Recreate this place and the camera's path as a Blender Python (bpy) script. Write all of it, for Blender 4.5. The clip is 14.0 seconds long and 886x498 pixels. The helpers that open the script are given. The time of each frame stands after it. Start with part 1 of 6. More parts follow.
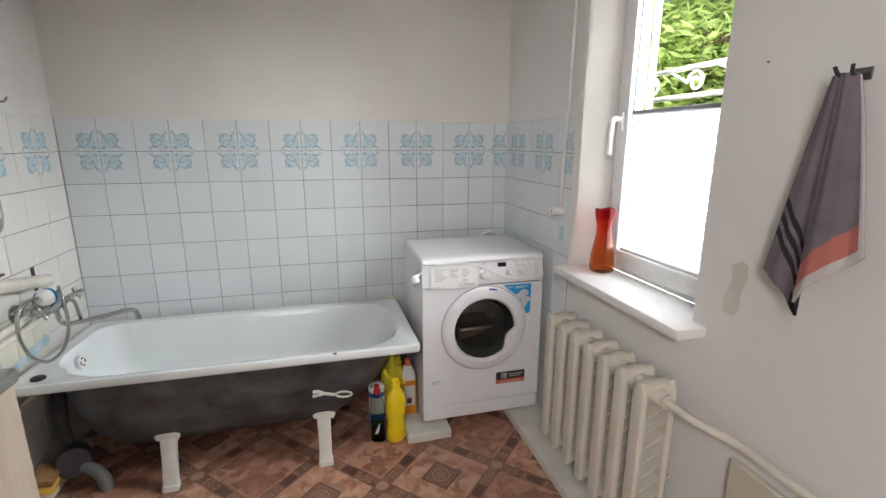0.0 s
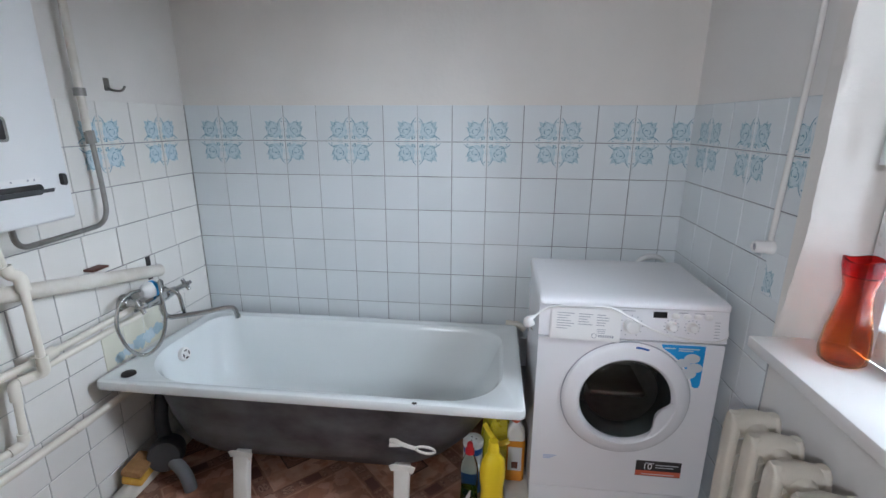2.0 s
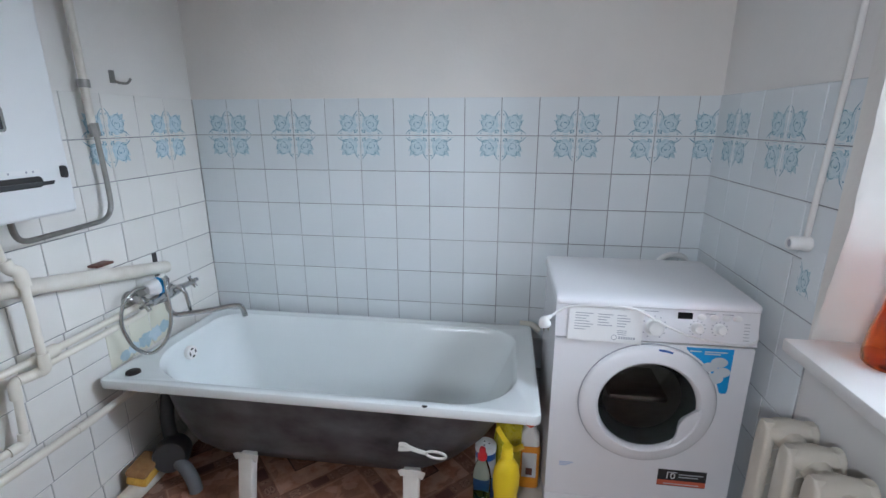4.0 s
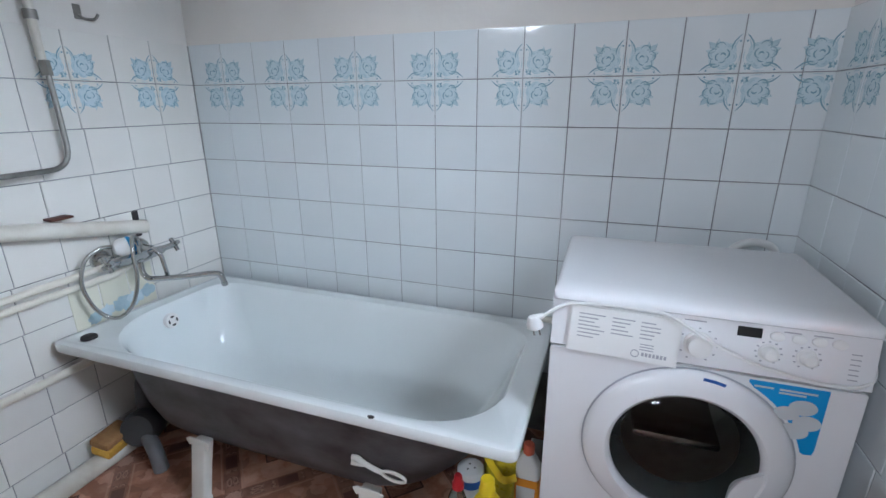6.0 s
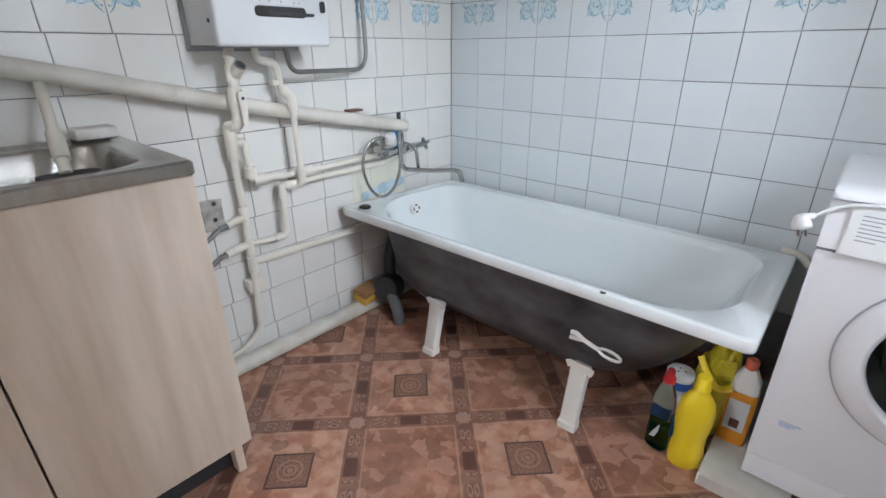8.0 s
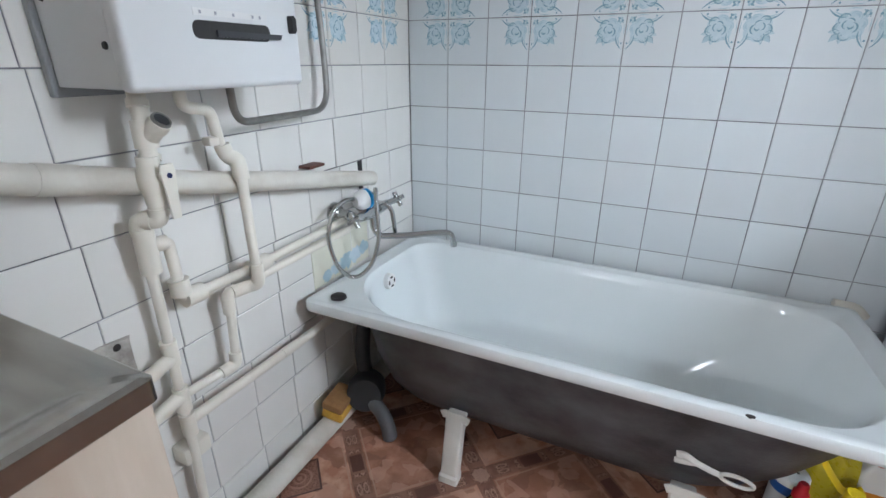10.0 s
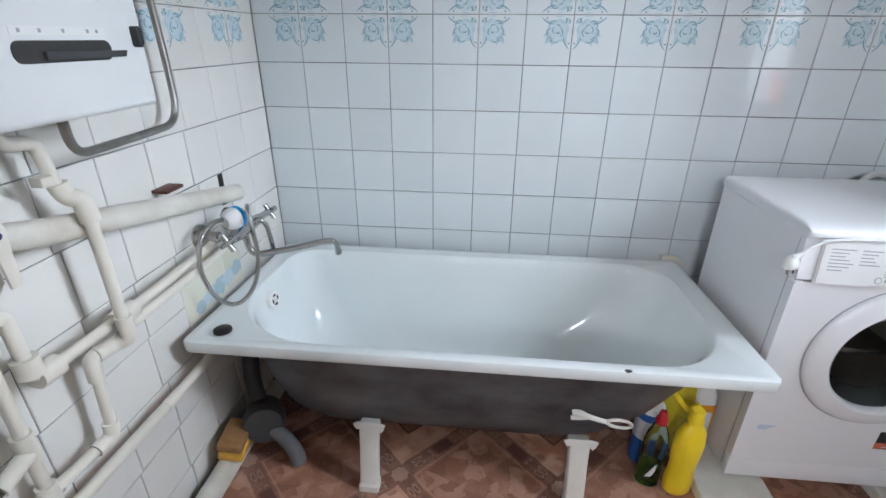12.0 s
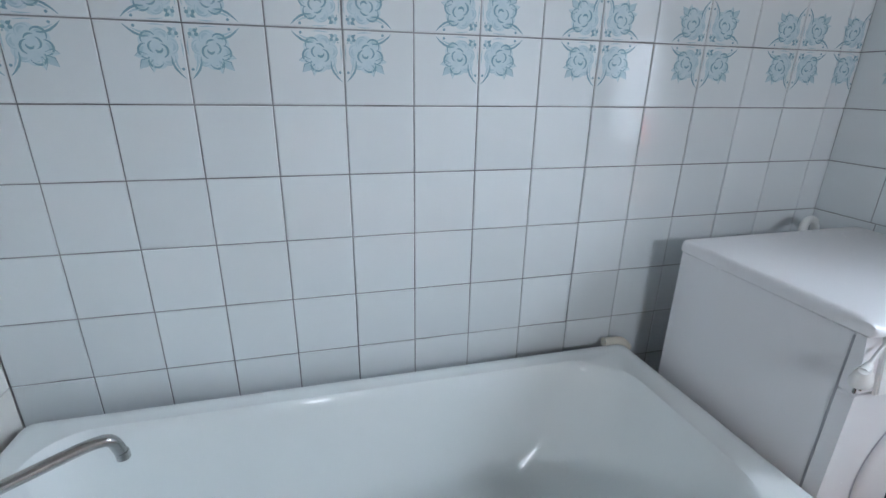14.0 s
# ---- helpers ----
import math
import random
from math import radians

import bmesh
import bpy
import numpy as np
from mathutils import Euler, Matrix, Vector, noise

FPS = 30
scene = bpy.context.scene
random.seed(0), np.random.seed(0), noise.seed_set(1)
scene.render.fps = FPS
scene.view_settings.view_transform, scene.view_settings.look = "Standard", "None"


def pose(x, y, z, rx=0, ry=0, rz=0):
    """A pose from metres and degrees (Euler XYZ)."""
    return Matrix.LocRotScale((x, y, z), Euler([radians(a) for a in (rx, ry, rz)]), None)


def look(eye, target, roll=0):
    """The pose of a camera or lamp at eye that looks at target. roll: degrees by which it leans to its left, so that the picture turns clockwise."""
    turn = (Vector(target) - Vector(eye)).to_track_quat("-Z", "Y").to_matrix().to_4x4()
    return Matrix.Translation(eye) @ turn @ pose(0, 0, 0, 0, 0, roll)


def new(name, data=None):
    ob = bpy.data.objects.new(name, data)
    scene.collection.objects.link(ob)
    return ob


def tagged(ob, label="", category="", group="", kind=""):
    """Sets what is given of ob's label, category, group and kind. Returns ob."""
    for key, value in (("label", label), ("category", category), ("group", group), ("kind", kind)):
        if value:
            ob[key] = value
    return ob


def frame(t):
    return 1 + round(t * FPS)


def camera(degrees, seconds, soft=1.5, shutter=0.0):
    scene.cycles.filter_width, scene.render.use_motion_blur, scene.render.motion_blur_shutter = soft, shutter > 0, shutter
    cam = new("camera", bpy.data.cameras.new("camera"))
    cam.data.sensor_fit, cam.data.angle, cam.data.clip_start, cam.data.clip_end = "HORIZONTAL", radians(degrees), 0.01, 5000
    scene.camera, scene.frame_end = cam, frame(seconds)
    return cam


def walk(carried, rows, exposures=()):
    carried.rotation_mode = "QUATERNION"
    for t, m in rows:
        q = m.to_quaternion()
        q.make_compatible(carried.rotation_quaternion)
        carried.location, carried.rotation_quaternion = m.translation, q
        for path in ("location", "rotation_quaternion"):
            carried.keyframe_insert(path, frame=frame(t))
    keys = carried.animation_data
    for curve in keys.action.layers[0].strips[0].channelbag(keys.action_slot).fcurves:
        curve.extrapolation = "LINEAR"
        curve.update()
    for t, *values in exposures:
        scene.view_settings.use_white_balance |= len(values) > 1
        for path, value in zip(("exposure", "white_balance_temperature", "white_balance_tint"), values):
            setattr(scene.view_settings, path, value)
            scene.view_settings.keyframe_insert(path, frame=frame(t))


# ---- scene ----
cam = camera(87.7, 14.0)
PATH = [
    (0, (1.145, -2.52, 1.363), (1.635, -0.635, 0.907), 0.1),
    (0.5, (1.242, -2.388, 1.357), (1.619, -0.492, 0.843), 0.2),
    (1, (1.31, -2.142, 1.332), (1.479, -0.225, 0.787), 0.0),
    (1.5, (1.348, -2.045, 1.355), (1.331, -0.122, 0.807), 0.0),
    (2, (1.391, -2.022, 1.398), (1.175, -0.107, 0.865), 0.2),
    (2.2, (1.388, -2.024, 1.41), (1.112, -0.112, 0.892), 0.3),
    (4.3, (1.385, -1.927, 1.362), (1.122, -0.017, 0.829), -0.2),
    (4.5, (1.433, -1.879, 1.358), (1.195, 0.038, 0.842), -0.2),
    (5, (1.51, -1.757, 1.342), (1.302, 0.164, 0.826), -0.2),
    (5.5, (1.558, -1.614, 1.31), (1.181, 0.273, 0.764), -0.3),
    (6, (1.631, -1.562, 1.239), (0.994, 0.235, 0.635), -0.3),
    (6.5, (1.653, -1.622, 1.238), (0.811, 0.058, 0.553), -0.2),
    (7, (1.625, -1.714, 1.17), (0.562, -0.183, 0.445), -0.4),
    (7.5, (1.595, -1.818, 1.125), (0.401, -0.414, 0.349), -0.4),
    (7.7, (1.585, -1.834, 1.117), (0.363, -0.465, 0.321), -0.4),
    (9.8, (0.999, -1.672, 1.162), (0.104, -0.05, 0.409), 0.2),
    (10, (0.904, -1.66, 1.177), (0.125, 0.02, 0.421), 0.3),
    (10.5, (0.727, -1.661, 1.281), (0.211, 0.115, 0.521), 0.3),
    (11, (0.73, -1.64, 1.263), (0.441, 0.176, 0.476), 0.4),
    (11.5, (0.775, -1.653, 1.255), (0.589, 0.162, 0.436), 0.5),
    (12, (0.795, -1.662, 1.243), (0.626, 0.149, 0.411), 0.5),
    (12.5, (0.811, -1.665, 1.246), (0.68, 0.169, 0.459), 0.7),
    (13, (0.74, -1.57, 1.274), (0.664, 0.285, 0.53), 0.7),
    (13.5, (0.671, -1.398, 1.251), (0.71, 0.467, 0.529), 0.8),
    (14, (0.691, -1.066, 1.212), (1.173, 0.754, 0.536), 1.0),
]
walk(cam, [(t, look(eye, target, roll)) for t, eye, target, roll in PATH],
     [(0, -0.08, 6500, 11), (1.5, -0.20, 5900, 11), (3, -0.22, 5700, 10), (5, -0.20, 5550, 10), (6, -0.20, 5550, 10), (7.5, 0.06, 5900, 11), (10, -0.03, 5800, 10), (12.5, 0.10, 5800, 10), (14, -0.18, 5650, 9)])

# ---- world and lights ----
world = bpy.data.worlds.new("world")
scene.world = world
world.use_nodes = True
sky = world.node_tree.nodes.new("ShaderNodeTexSky")
sky.sky_type, sky.sun_disc, sky.sun_elevation, sky.sun_rotation = "NISHITA", False, radians(51), radians(209)
world.node_tree.links.new(sky.outputs[0], world.node_tree.nodes["Background"].inputs[0])
world.node_tree.nodes["Background"].inputs[1].default_value = 0.12


def area(name, m, sx, sy, watts, colour):
    data = bpy.data.lights.new(name, "AREA")
    data.shape, data.size, data.size_y, data.energy, data.color = "RECTANGLE", sx, sy, watts, colour
    ob = new(name, data)
    ob.matrix_world = m
    return ob


# open sky above the garden, seen by the window
area("sky_light", look((4.25, -1.85, 3.05), (2.3, -1.1, 1.5)), 2.4, 2.2, 740, (0.93, 0.98, 1.0))
# unseen fill lamp, added behind the doorway to brighten the east side
area("hall_lamp", look((0.3, -4.1, 2.25), (1.4, -1.0, 1.75)), 0.75, 0.3, 50, (1.0, 0.99, 0.97))
sun = new("sun", bpy.data.lights.new("sun", "SUN"))
sun.data.energy, sun.data.angle, sun.data.color = 5.0, radians(0.6), (1, 0.95, 0.86)
sun.matrix_world = look((0, 0, 0), (0.30, 0.55, -0.78))


# ---- materials ----
def nodes_of(name):
    m = bpy.data.materials.new(name)
    m.use_nodes = True
    t = m.node_tree
    return m, t, t.nodes["Principled BSDF"]


def mat(name, a, b=None, rough=0.5, metal=0.0, scale=8.0, fine=120.0, bump=0.1, spread=0.12, rnd=0.0, coat=0.0, stretch=(1, 1, 1), contrast=0.5):
    """Two colours mixed by a coarse and a fine noise, with a fine relief."""
    m, t, p = nodes_of(name)
    b = b or [c * 0.86 for c in a]
    N, L = t.nodes.new, t.links.new
    co = N("ShaderNodeTexCoord")
    mp = N("ShaderNodeMapping")
    mp.inputs["Scale"].default_value = stretch
    L(co.outputs["Object"], mp.inputs[0])
    n1, n2 = N("ShaderNodeTexNoise"), N("ShaderNodeTexNoise")
    n1.inputs["Scale"].default_value, n1.inputs["Detail"].default_value = scale, 6
    n2.inputs["Scale"].default_value, n2.inputs["Detail"].default_value = fine, 3
    L(mp.outputs[0], n1.inputs[0]), L(mp.outputs[0], n2.inputs[0])
    ramp = N("ShaderNodeMapRange")
    ramp.inputs[1].default_value, ramp.inputs[2].default_value = 0.5 - contrast / 2, 0.5 + contrast / 2
    L(n1.outputs[0], ramp.inputs[0])
    mix = N("ShaderNodeMix")
    mix.data_type = "RGBA"
    mix.inputs[6].default_value, mix.inputs[7].default_value = (*a, 1), (*b, 1)
    L(ramp.outputs[0], mix.inputs[0])
    out = mix.outputs[2]
    if rnd:
        oi, hsv, mr = N("ShaderNodeObjectInfo"), N("ShaderNodeHueSaturation"), N("ShaderNodeMapRange")
        mr.inputs[3].default_value, mr.inputs[4].default_value = 1 - rnd, 1 + rnd
        L(oi.outputs["Random"], mr.inputs[0]), L(mr.outputs[0], hsv.inputs["Value"]), L(out, hsv.inputs["Color"])
        out = hsv.outputs[0]
    L(out, p.inputs["Base Color"])
    rr = N("ShaderNodeMapRange")
    rr.inputs[3].default_value, rr.inputs[4].default_value = max(0.02, rough - spread), min(1, rough + spread)
    L(n2.outputs[0], rr.inputs[0]), L(rr.outputs[0], p.inputs["Roughness"])
    p.inputs["Metallic"].default_value, p.inputs["Coat Weight"].default_value = metal, coat
    if bump:
        bp, add = N("ShaderNodeBump"), N("ShaderNodeMath")
        add.operation, add.inputs[1].default_value = "MULTIPLY_ADD", 0.6
        L(n1.outputs[0], add.inputs[0]), L(n2.outputs[0], add.inputs[2])
        bp.inputs["Strength"].default_value, bp.inputs["Distance"].default_value = bump, 0.004
        L(add.outputs[0], bp.inputs["Height"]), L(bp.outputs[0], p.inputs["Normal"])
    return m


M_PLASTER = mat("plaster", (0.80, 0.77, 0.73), (0.70, 0.675, 0.64), 0.85, 0, 2.2, 60, 0.25, 0.05)
M_PLASTER_GREY = mat("painted_plaster", (0.78, 0.76, 0.735), (0.71, 0.69, 0.67), 0.7, 0, 2.0, 40, 0.2, 0.08)
M_CEIL = mat("ceiling_paint", (0.82, 0.81, 0.79), None, 0.9, 0, 1.5, 40, 0.15)
M_GROUT = mat("grout", (0.40, 0.41, 0.42), (0.11, 0.11, 0.12), 0.9, 0, 5, 40, 0.3, contrast=0.35)
M_TILE = mat("white_glazed_tile", (0.755, 0.79, 0.805), (0.715, 0.755, 0.775), 0.07, 0, 5, 14, 0.03, 0.03, 0.035)
M_TILE.node_tree.nodes["Principled BSDF"].inputs["IOR"].default_value = 1.55
M_TILE_CREAM = mat("warm_white_glazed_tile", (0.80, 0.78, 0.745), (0.755, 0.735, 0.69), 0.14, 0, 5, 30, 0.05, 0.05, 0.035)
M_BLUE_PALE = mat("pale_blue_print", (0.53, 0.65, 0.70), (0.64, 0.73, 0.77), 0.10, 0, 60, 200, 0.02, 0.03)
M_BLUE_MID = mat("mid_blue_print", (0.40, 0.55, 0.62), (0.52, 0.645, 0.695), 0.10, 0, 70, 200, 0.02, 0.03)
M_BLUE = mat("blue_print", (0.20, 0.34, 0.42), (0.31, 0.46, 0.53), 0.10, 0, 50, 200, 0.02, 0.03)
M_ENAMEL = mat("white_enamel", (0.80, 0.83, 0.83), (0.77, 0.81, 0.81), 0.12, 0, 4, 25, 0.02, 0.04)
M_IRON = mat("grey_cast_iron", (0.030, 0.032, 0.036), (0.13, 0.135, 0.148), 0.45, 0.0, 5.5, 160, 0.2, 0.10, stretch=(1, 0.6, 1.6), contrast=0.32)
M_PIPE = mat("cream_pipe_paint", (0.74, 0.71, 0.64), (0.58, 0.535, 0.46), 0.45, 0, 9, 70, 0.35, contrast=0.35)
M_PPR = mat("white_plastic_pipe", (0.79, 0.75, 0.66), (0.71, 0.665, 0.57), 0.36, 0, 9, 80, 0.06)
M_NAVY = mat("navy_plastic", (0.015, 0.025, 0.10), None, 0.4, 0, 10, 60, 0.0)
M_CHROME = mat("chrome", (0.56, 0.56, 0.55), (0.46, 0.46, 0.45), 0.16, 1.0, 20, 80, 0.02, 0.08)
M_STEEL = mat("brushed_steel", (0.55, 0.53, 0.50), (0.40, 0.385, 0.36), 0.22, 1.0, 6, 200, 0.05, 0.09, stretch=(1, 8, 1))
M_HOSE = mat("metal_gas_hose", (0.34, 0.33, 0.31), (0.25, 0.24, 0.22), 0.38, 0.9, 30, 200, 0.2)
M_WHITE = mat("white_machine_enamel", (0.80, 0.80, 0.82), (0.77, 0.77, 0.79), 0.25, 0, 3, 150, 0.02, 0.05)
M_WPLAST = mat("white_plastic", (0.80, 0.80, 0.79), (0.75, 0.75, 0.74), 0.35, 0, 10, 80, 0.04)
M_GEYSER = mat("geyser_white_enamel", (0.75, 0.76, 0.76), (0.72, 0.73, 0.73), 0.32, 0, 2, 30, 0.01, 0.04)
M_BLACK = mat("black_plastic", (0.02, 0.02, 0.02), (0.035, 0.03, 0.03), 0.4, 0, 20, 90, 0.1)
M_DARKPL = mat("dark_grey_plastic", (0.05, 0.053, 0.056), (0.035, 0.035, 0.04), 0.5, 0, 10, 60, 0.1)
M_GREYPL = mat("grey_plastic", (0.34, 0.35, 0.36), (0.27, 0.28, 0.29), 0.5, 0, 10, 60, 0.1)
M_RAD = mat("cream_radiator_paint", (0.70, 0.655, 0.57), (0.62, 0.575, 0.49), 0.5, 0, 10, 80, 0.12)
M_SILL = mat("white_sill", (0.83, 0.82, 0.80), (0.77, 0.75, 0.73), 0.4, 0, 6, 60, 0.05)
M_PVC = mat("white_pvc", (0.82, 0.82, 0.82), (0.79, 0.79, 0.79), 0.3, 0, 5, 60, 0.02)
M_PANEL = mat("pale_wood_laminate", (0.60, 0.485, 0.375), (0.80, 0.70, 0.59), 0.45, 0, 3.6, 30, 0.06, stretch=(3, 4.5, 0.5), contrast=0.38)
M_GLAZE_DARK = mat("dark_display", (0.01, 0.01, 0.012), None, 0.1, 0, 10, 60, 0.0)
M_BOARD = mat("painted_board", (0.74, 0.72, 0.66), (0.55, 0.52, 0.47), 0.7, 0, 9, 60, 0.3)
M_LEG = mat("white_leg_paint", (0.76, 0.74, 0.69), (0.66, 0.64, 0.59), 0.5, 0, 14, 80, 0.15)
M_YELLOW = mat("yellow_plastic", (0.86, 0.64, 0.02), (0.80, 0.57, 0.01), 0.35, 0, 8, 60, 0.05)
M_RED = mat("red_plastic", (0.55, 0.02, 0.03), None, 0.35, 0, 10, 60, 0.05)
M_BLUEPL = mat("blue_plastic", (0.03, 0.12, 0.42), (0.02, 0.09, 0.33), 0.4, 0, 10, 60, 0.05)
M_STICKER = mat("blue_sticker", (0.02, 0.33, 0.72), (0.02, 0.28, 0.64), 0.35, 0, 10, 60, 0.0)
M_ORANGE = mat("orange_label", (0.70, 0.30, 0.02), (0.62, 0.22, 0.01), 0.5, 0, 14, 60, 0.03)
M_LABEL = mat("pale_label", (0.62, 0.64, 0.66), None, 0.5, 0, 10, 60, 0.0)
M_INK = mat("grey_print", (0.40, 0.41, 0.45), None, 0.6, 0, 10, 60, 0.0)
M_INKBLUE = mat("pale_blue_label", (0.45, 0.53, 0.70), None, 0.6, 0, 10, 60, 0.0)
M_REDLAB = mat("red_label", (0.62, 0.13, 0.07), None, 0.5, 0, 10, 60, 0.0)
M_SPONGE_B = mat("brown_sponge", (0.36, 0.19, 0.07), (0.26, 0.13, 0.05), 0.95, 0, 60, 260, 0.8)
M_SPONGE_Y = mat("yellow_sponge", (0.72, 0.42, 0.06), (0.60, 0.33, 0.05), 0.95, 0, 70, 300, 0.8)
M_RUBBER = mat("dark_rubber", (0.02, 0.015, 0.015), None, 0.5, 0, 20, 80, 0.1)
M_RUST = mat("rusty_brown_metal", (0.16, 0.05, 0.03), (0.10, 0.05, 0.04), 0.6, 0.3, 30, 90, 0.2)
M_MORTAR = mat("bare_mortar", (0.52, 0.49, 0.44), (0.30, 0.27, 0.24), 0.95, 0, 26, 120, 0.9, contrast=0.3)
M_STAIN = mat("old_wall_stain", (0.56, 0.52, 0.46), (0.66, 0.63, 0.58), 0.8, 0, 10, 60, 0.1)
M_TOWEL = mat("mauve_grey_terry", (0.20, 0.165, 0.19), (0.16, 0.13, 0.15), 0.95, 0, 18, 420, 0.8)
M_TOWEL_RED = mat("coral_terry", (0.52, 0.17, 0.14), (0.44, 0.14, 0.12), 0.95, 0, 18, 420, 0.8)
M_TOWEL_BLACK = mat("black_terry", (0.02, 0.018, 0.02), None, 0.95, 0, 18, 420, 0.8)
M_TOWEL_HEM = mat("pale_terry_hem", (0.58, 0.54, 0.54), None, 0.95, 0, 18, 420, 0.8)
M_BARK = mat("bark", (0.13, 0.09, 0.06), (0.07, 0.05, 0.035), 0.9, 0, 8, 60, 0.8)
M_LEAF = mat("leaf", (0.22, 0.31, 0.085), (0.34, 0.43, 0.15), 0.5, 0, 3, 60, 0.1)
leaf_tree = M_LEAF.node_tree
leaf_thru, leaf_mix = leaf_tree.nodes.new("ShaderNodeBsdfTranslucent"), leaf_tree.nodes.new("ShaderNodeMixShader")
leaf_thru.inputs[0].default_value, leaf_mix.inputs[0].default_value = (0.66, 0.78, 0.28, 1), 0.5
leaf_tree.links.new(leaf_tree.nodes["Principled BSDF"].outputs[0], leaf_mix.inputs[1]), leaf_tree.links.new(leaf_thru.outputs[0], leaf_mix.inputs[2])
leaf_tree.links.new(leaf_mix.outputs[0], leaf_tree.nodes["Material Output"].inputs[0])
M_GRASS = mat("garden_ground", (0.10, 0.12, 0.05), (0.16, 0.12, 0.08), 0.95, 0, 2, 40, 0.6)
M_FACADE = mat("pale_yellow_post_paint", (0.50, 0.43, 0.29), (0.42, 0.36, 0.24), 0.7, 0, 6, 60, 0.2)
M_RAIL = mat("white_rail_paint", (0.80, 0.80, 0.80), (0.70, 0.70, 0.69), 0.5, 0, 8, 60, 0.1)


def glass(name, colour, rough=0.03):
    m, t, p = nodes_of(name)
    p.inputs["Base Color"].default_value = (*colour, 1)
    p.inputs["Roughness"].default_value, p.inputs["Transmission Weight"].default_value, p.inputs["IOR"].default_value = rough, 1.0, 1.45
    return m


M_GLASS = glass("window_glass", (1, 1, 1), 0.0)
M_GLASS.node_tree.nodes["Principled BSDF"].inputs["IOR"].default_value = 1.1
M_VASE = glass("red_orange_glass", (1.0, 0.40, 0.10), 0.06)
vt = M_VASE.node_tree
vco, vsep, vmr, vmx = (vt.nodes.new("ShaderNode" + k) for k in ("TexCoord", "SeparateXYZ", "MapRange", "Mix"))
vmx.data_type = "RGBA"
vmr.inputs[1].default_value, vmr.inputs[2].default_value = 0.08, 0.24
vmx.inputs[6].default_value, vmx.inputs[7].default_value = (1.0, 0.42, 0.12, 1), (0.92, 0.05, 0.04, 1)
vt.links.new(vco.outputs["Object"], vsep.inputs[0]), vt.links.new(vsep.outputs[2], vmr.inputs[0])
vt.links.new(vmr.outputs[0], vmx.inputs[0]), vt.links.new(vmx.outputs[2], vt.nodes["Principled BSDF"].inputs["Base Color"])
M_VASE_RED = glass("red_glass", (0.80, 0.02, 0.02), 0.06)
M_PORT = glass("smoked_door_glass", (0.55, 0.56, 0.57), 0.02)
M_PORT.node_tree.nodes["Principled BSDF"].inputs["IOR"].default_value = 1.02
M_PORT.node_tree.nodes["Principled BSDF"].inputs["Coat Weight"].default_value = 0.35
M_DRUM = mat("dull_drum_steel", (0.60, 0.58, 0.56), (0.45, 0.43, 0.41), 0.36, 1.0, 20, 120, 0.1)
M_GREENGL = glass("clear_green_plastic", (0.78, 0.86, 0.76), 0.08)
M_GREENGL.node_tree.nodes["Principled BSDF"].inputs["IOR"].default_value = 1.15
M_GREENLQ = glass("green_liquid", (0.30, 0.55, 0.22), 0.08)
M_GREENLQ.node_tree.nodes["Principled BSDF"].inputs["IOR"].default_value = 1.15
M_YBAG = mat("yellow_plastic_bag", (0.62, 0.52, 0.03), (0.48, 0.40, 0.02), 0.3, 0, 20, 90, 0.4)


def blind_material():
    m, t, p = nodes_of("white_pleated_fabric")
    tr, mx = t.nodes.new("ShaderNodeBsdfTranslucent"), t.nodes.new("ShaderNodeMixShader")
    tr.inputs[0].default_value = (0.92, 0.93, 0.95, 1)
    p.inputs["Base Color"].default_value, p.inputs["Roughness"].default_value = (0.85, 0.85, 0.86, 1), 0.8
    mx.inputs[0].default_value = 0.6
    t.links.new(p.outputs[0], mx.inputs[1]), t.links.new(tr.outputs[0], mx.inputs[2])
    t.links.new(mx.outputs[0], t.nodes["Material Output"].inputs[0])
    return m


M_BLIND = blind_material()


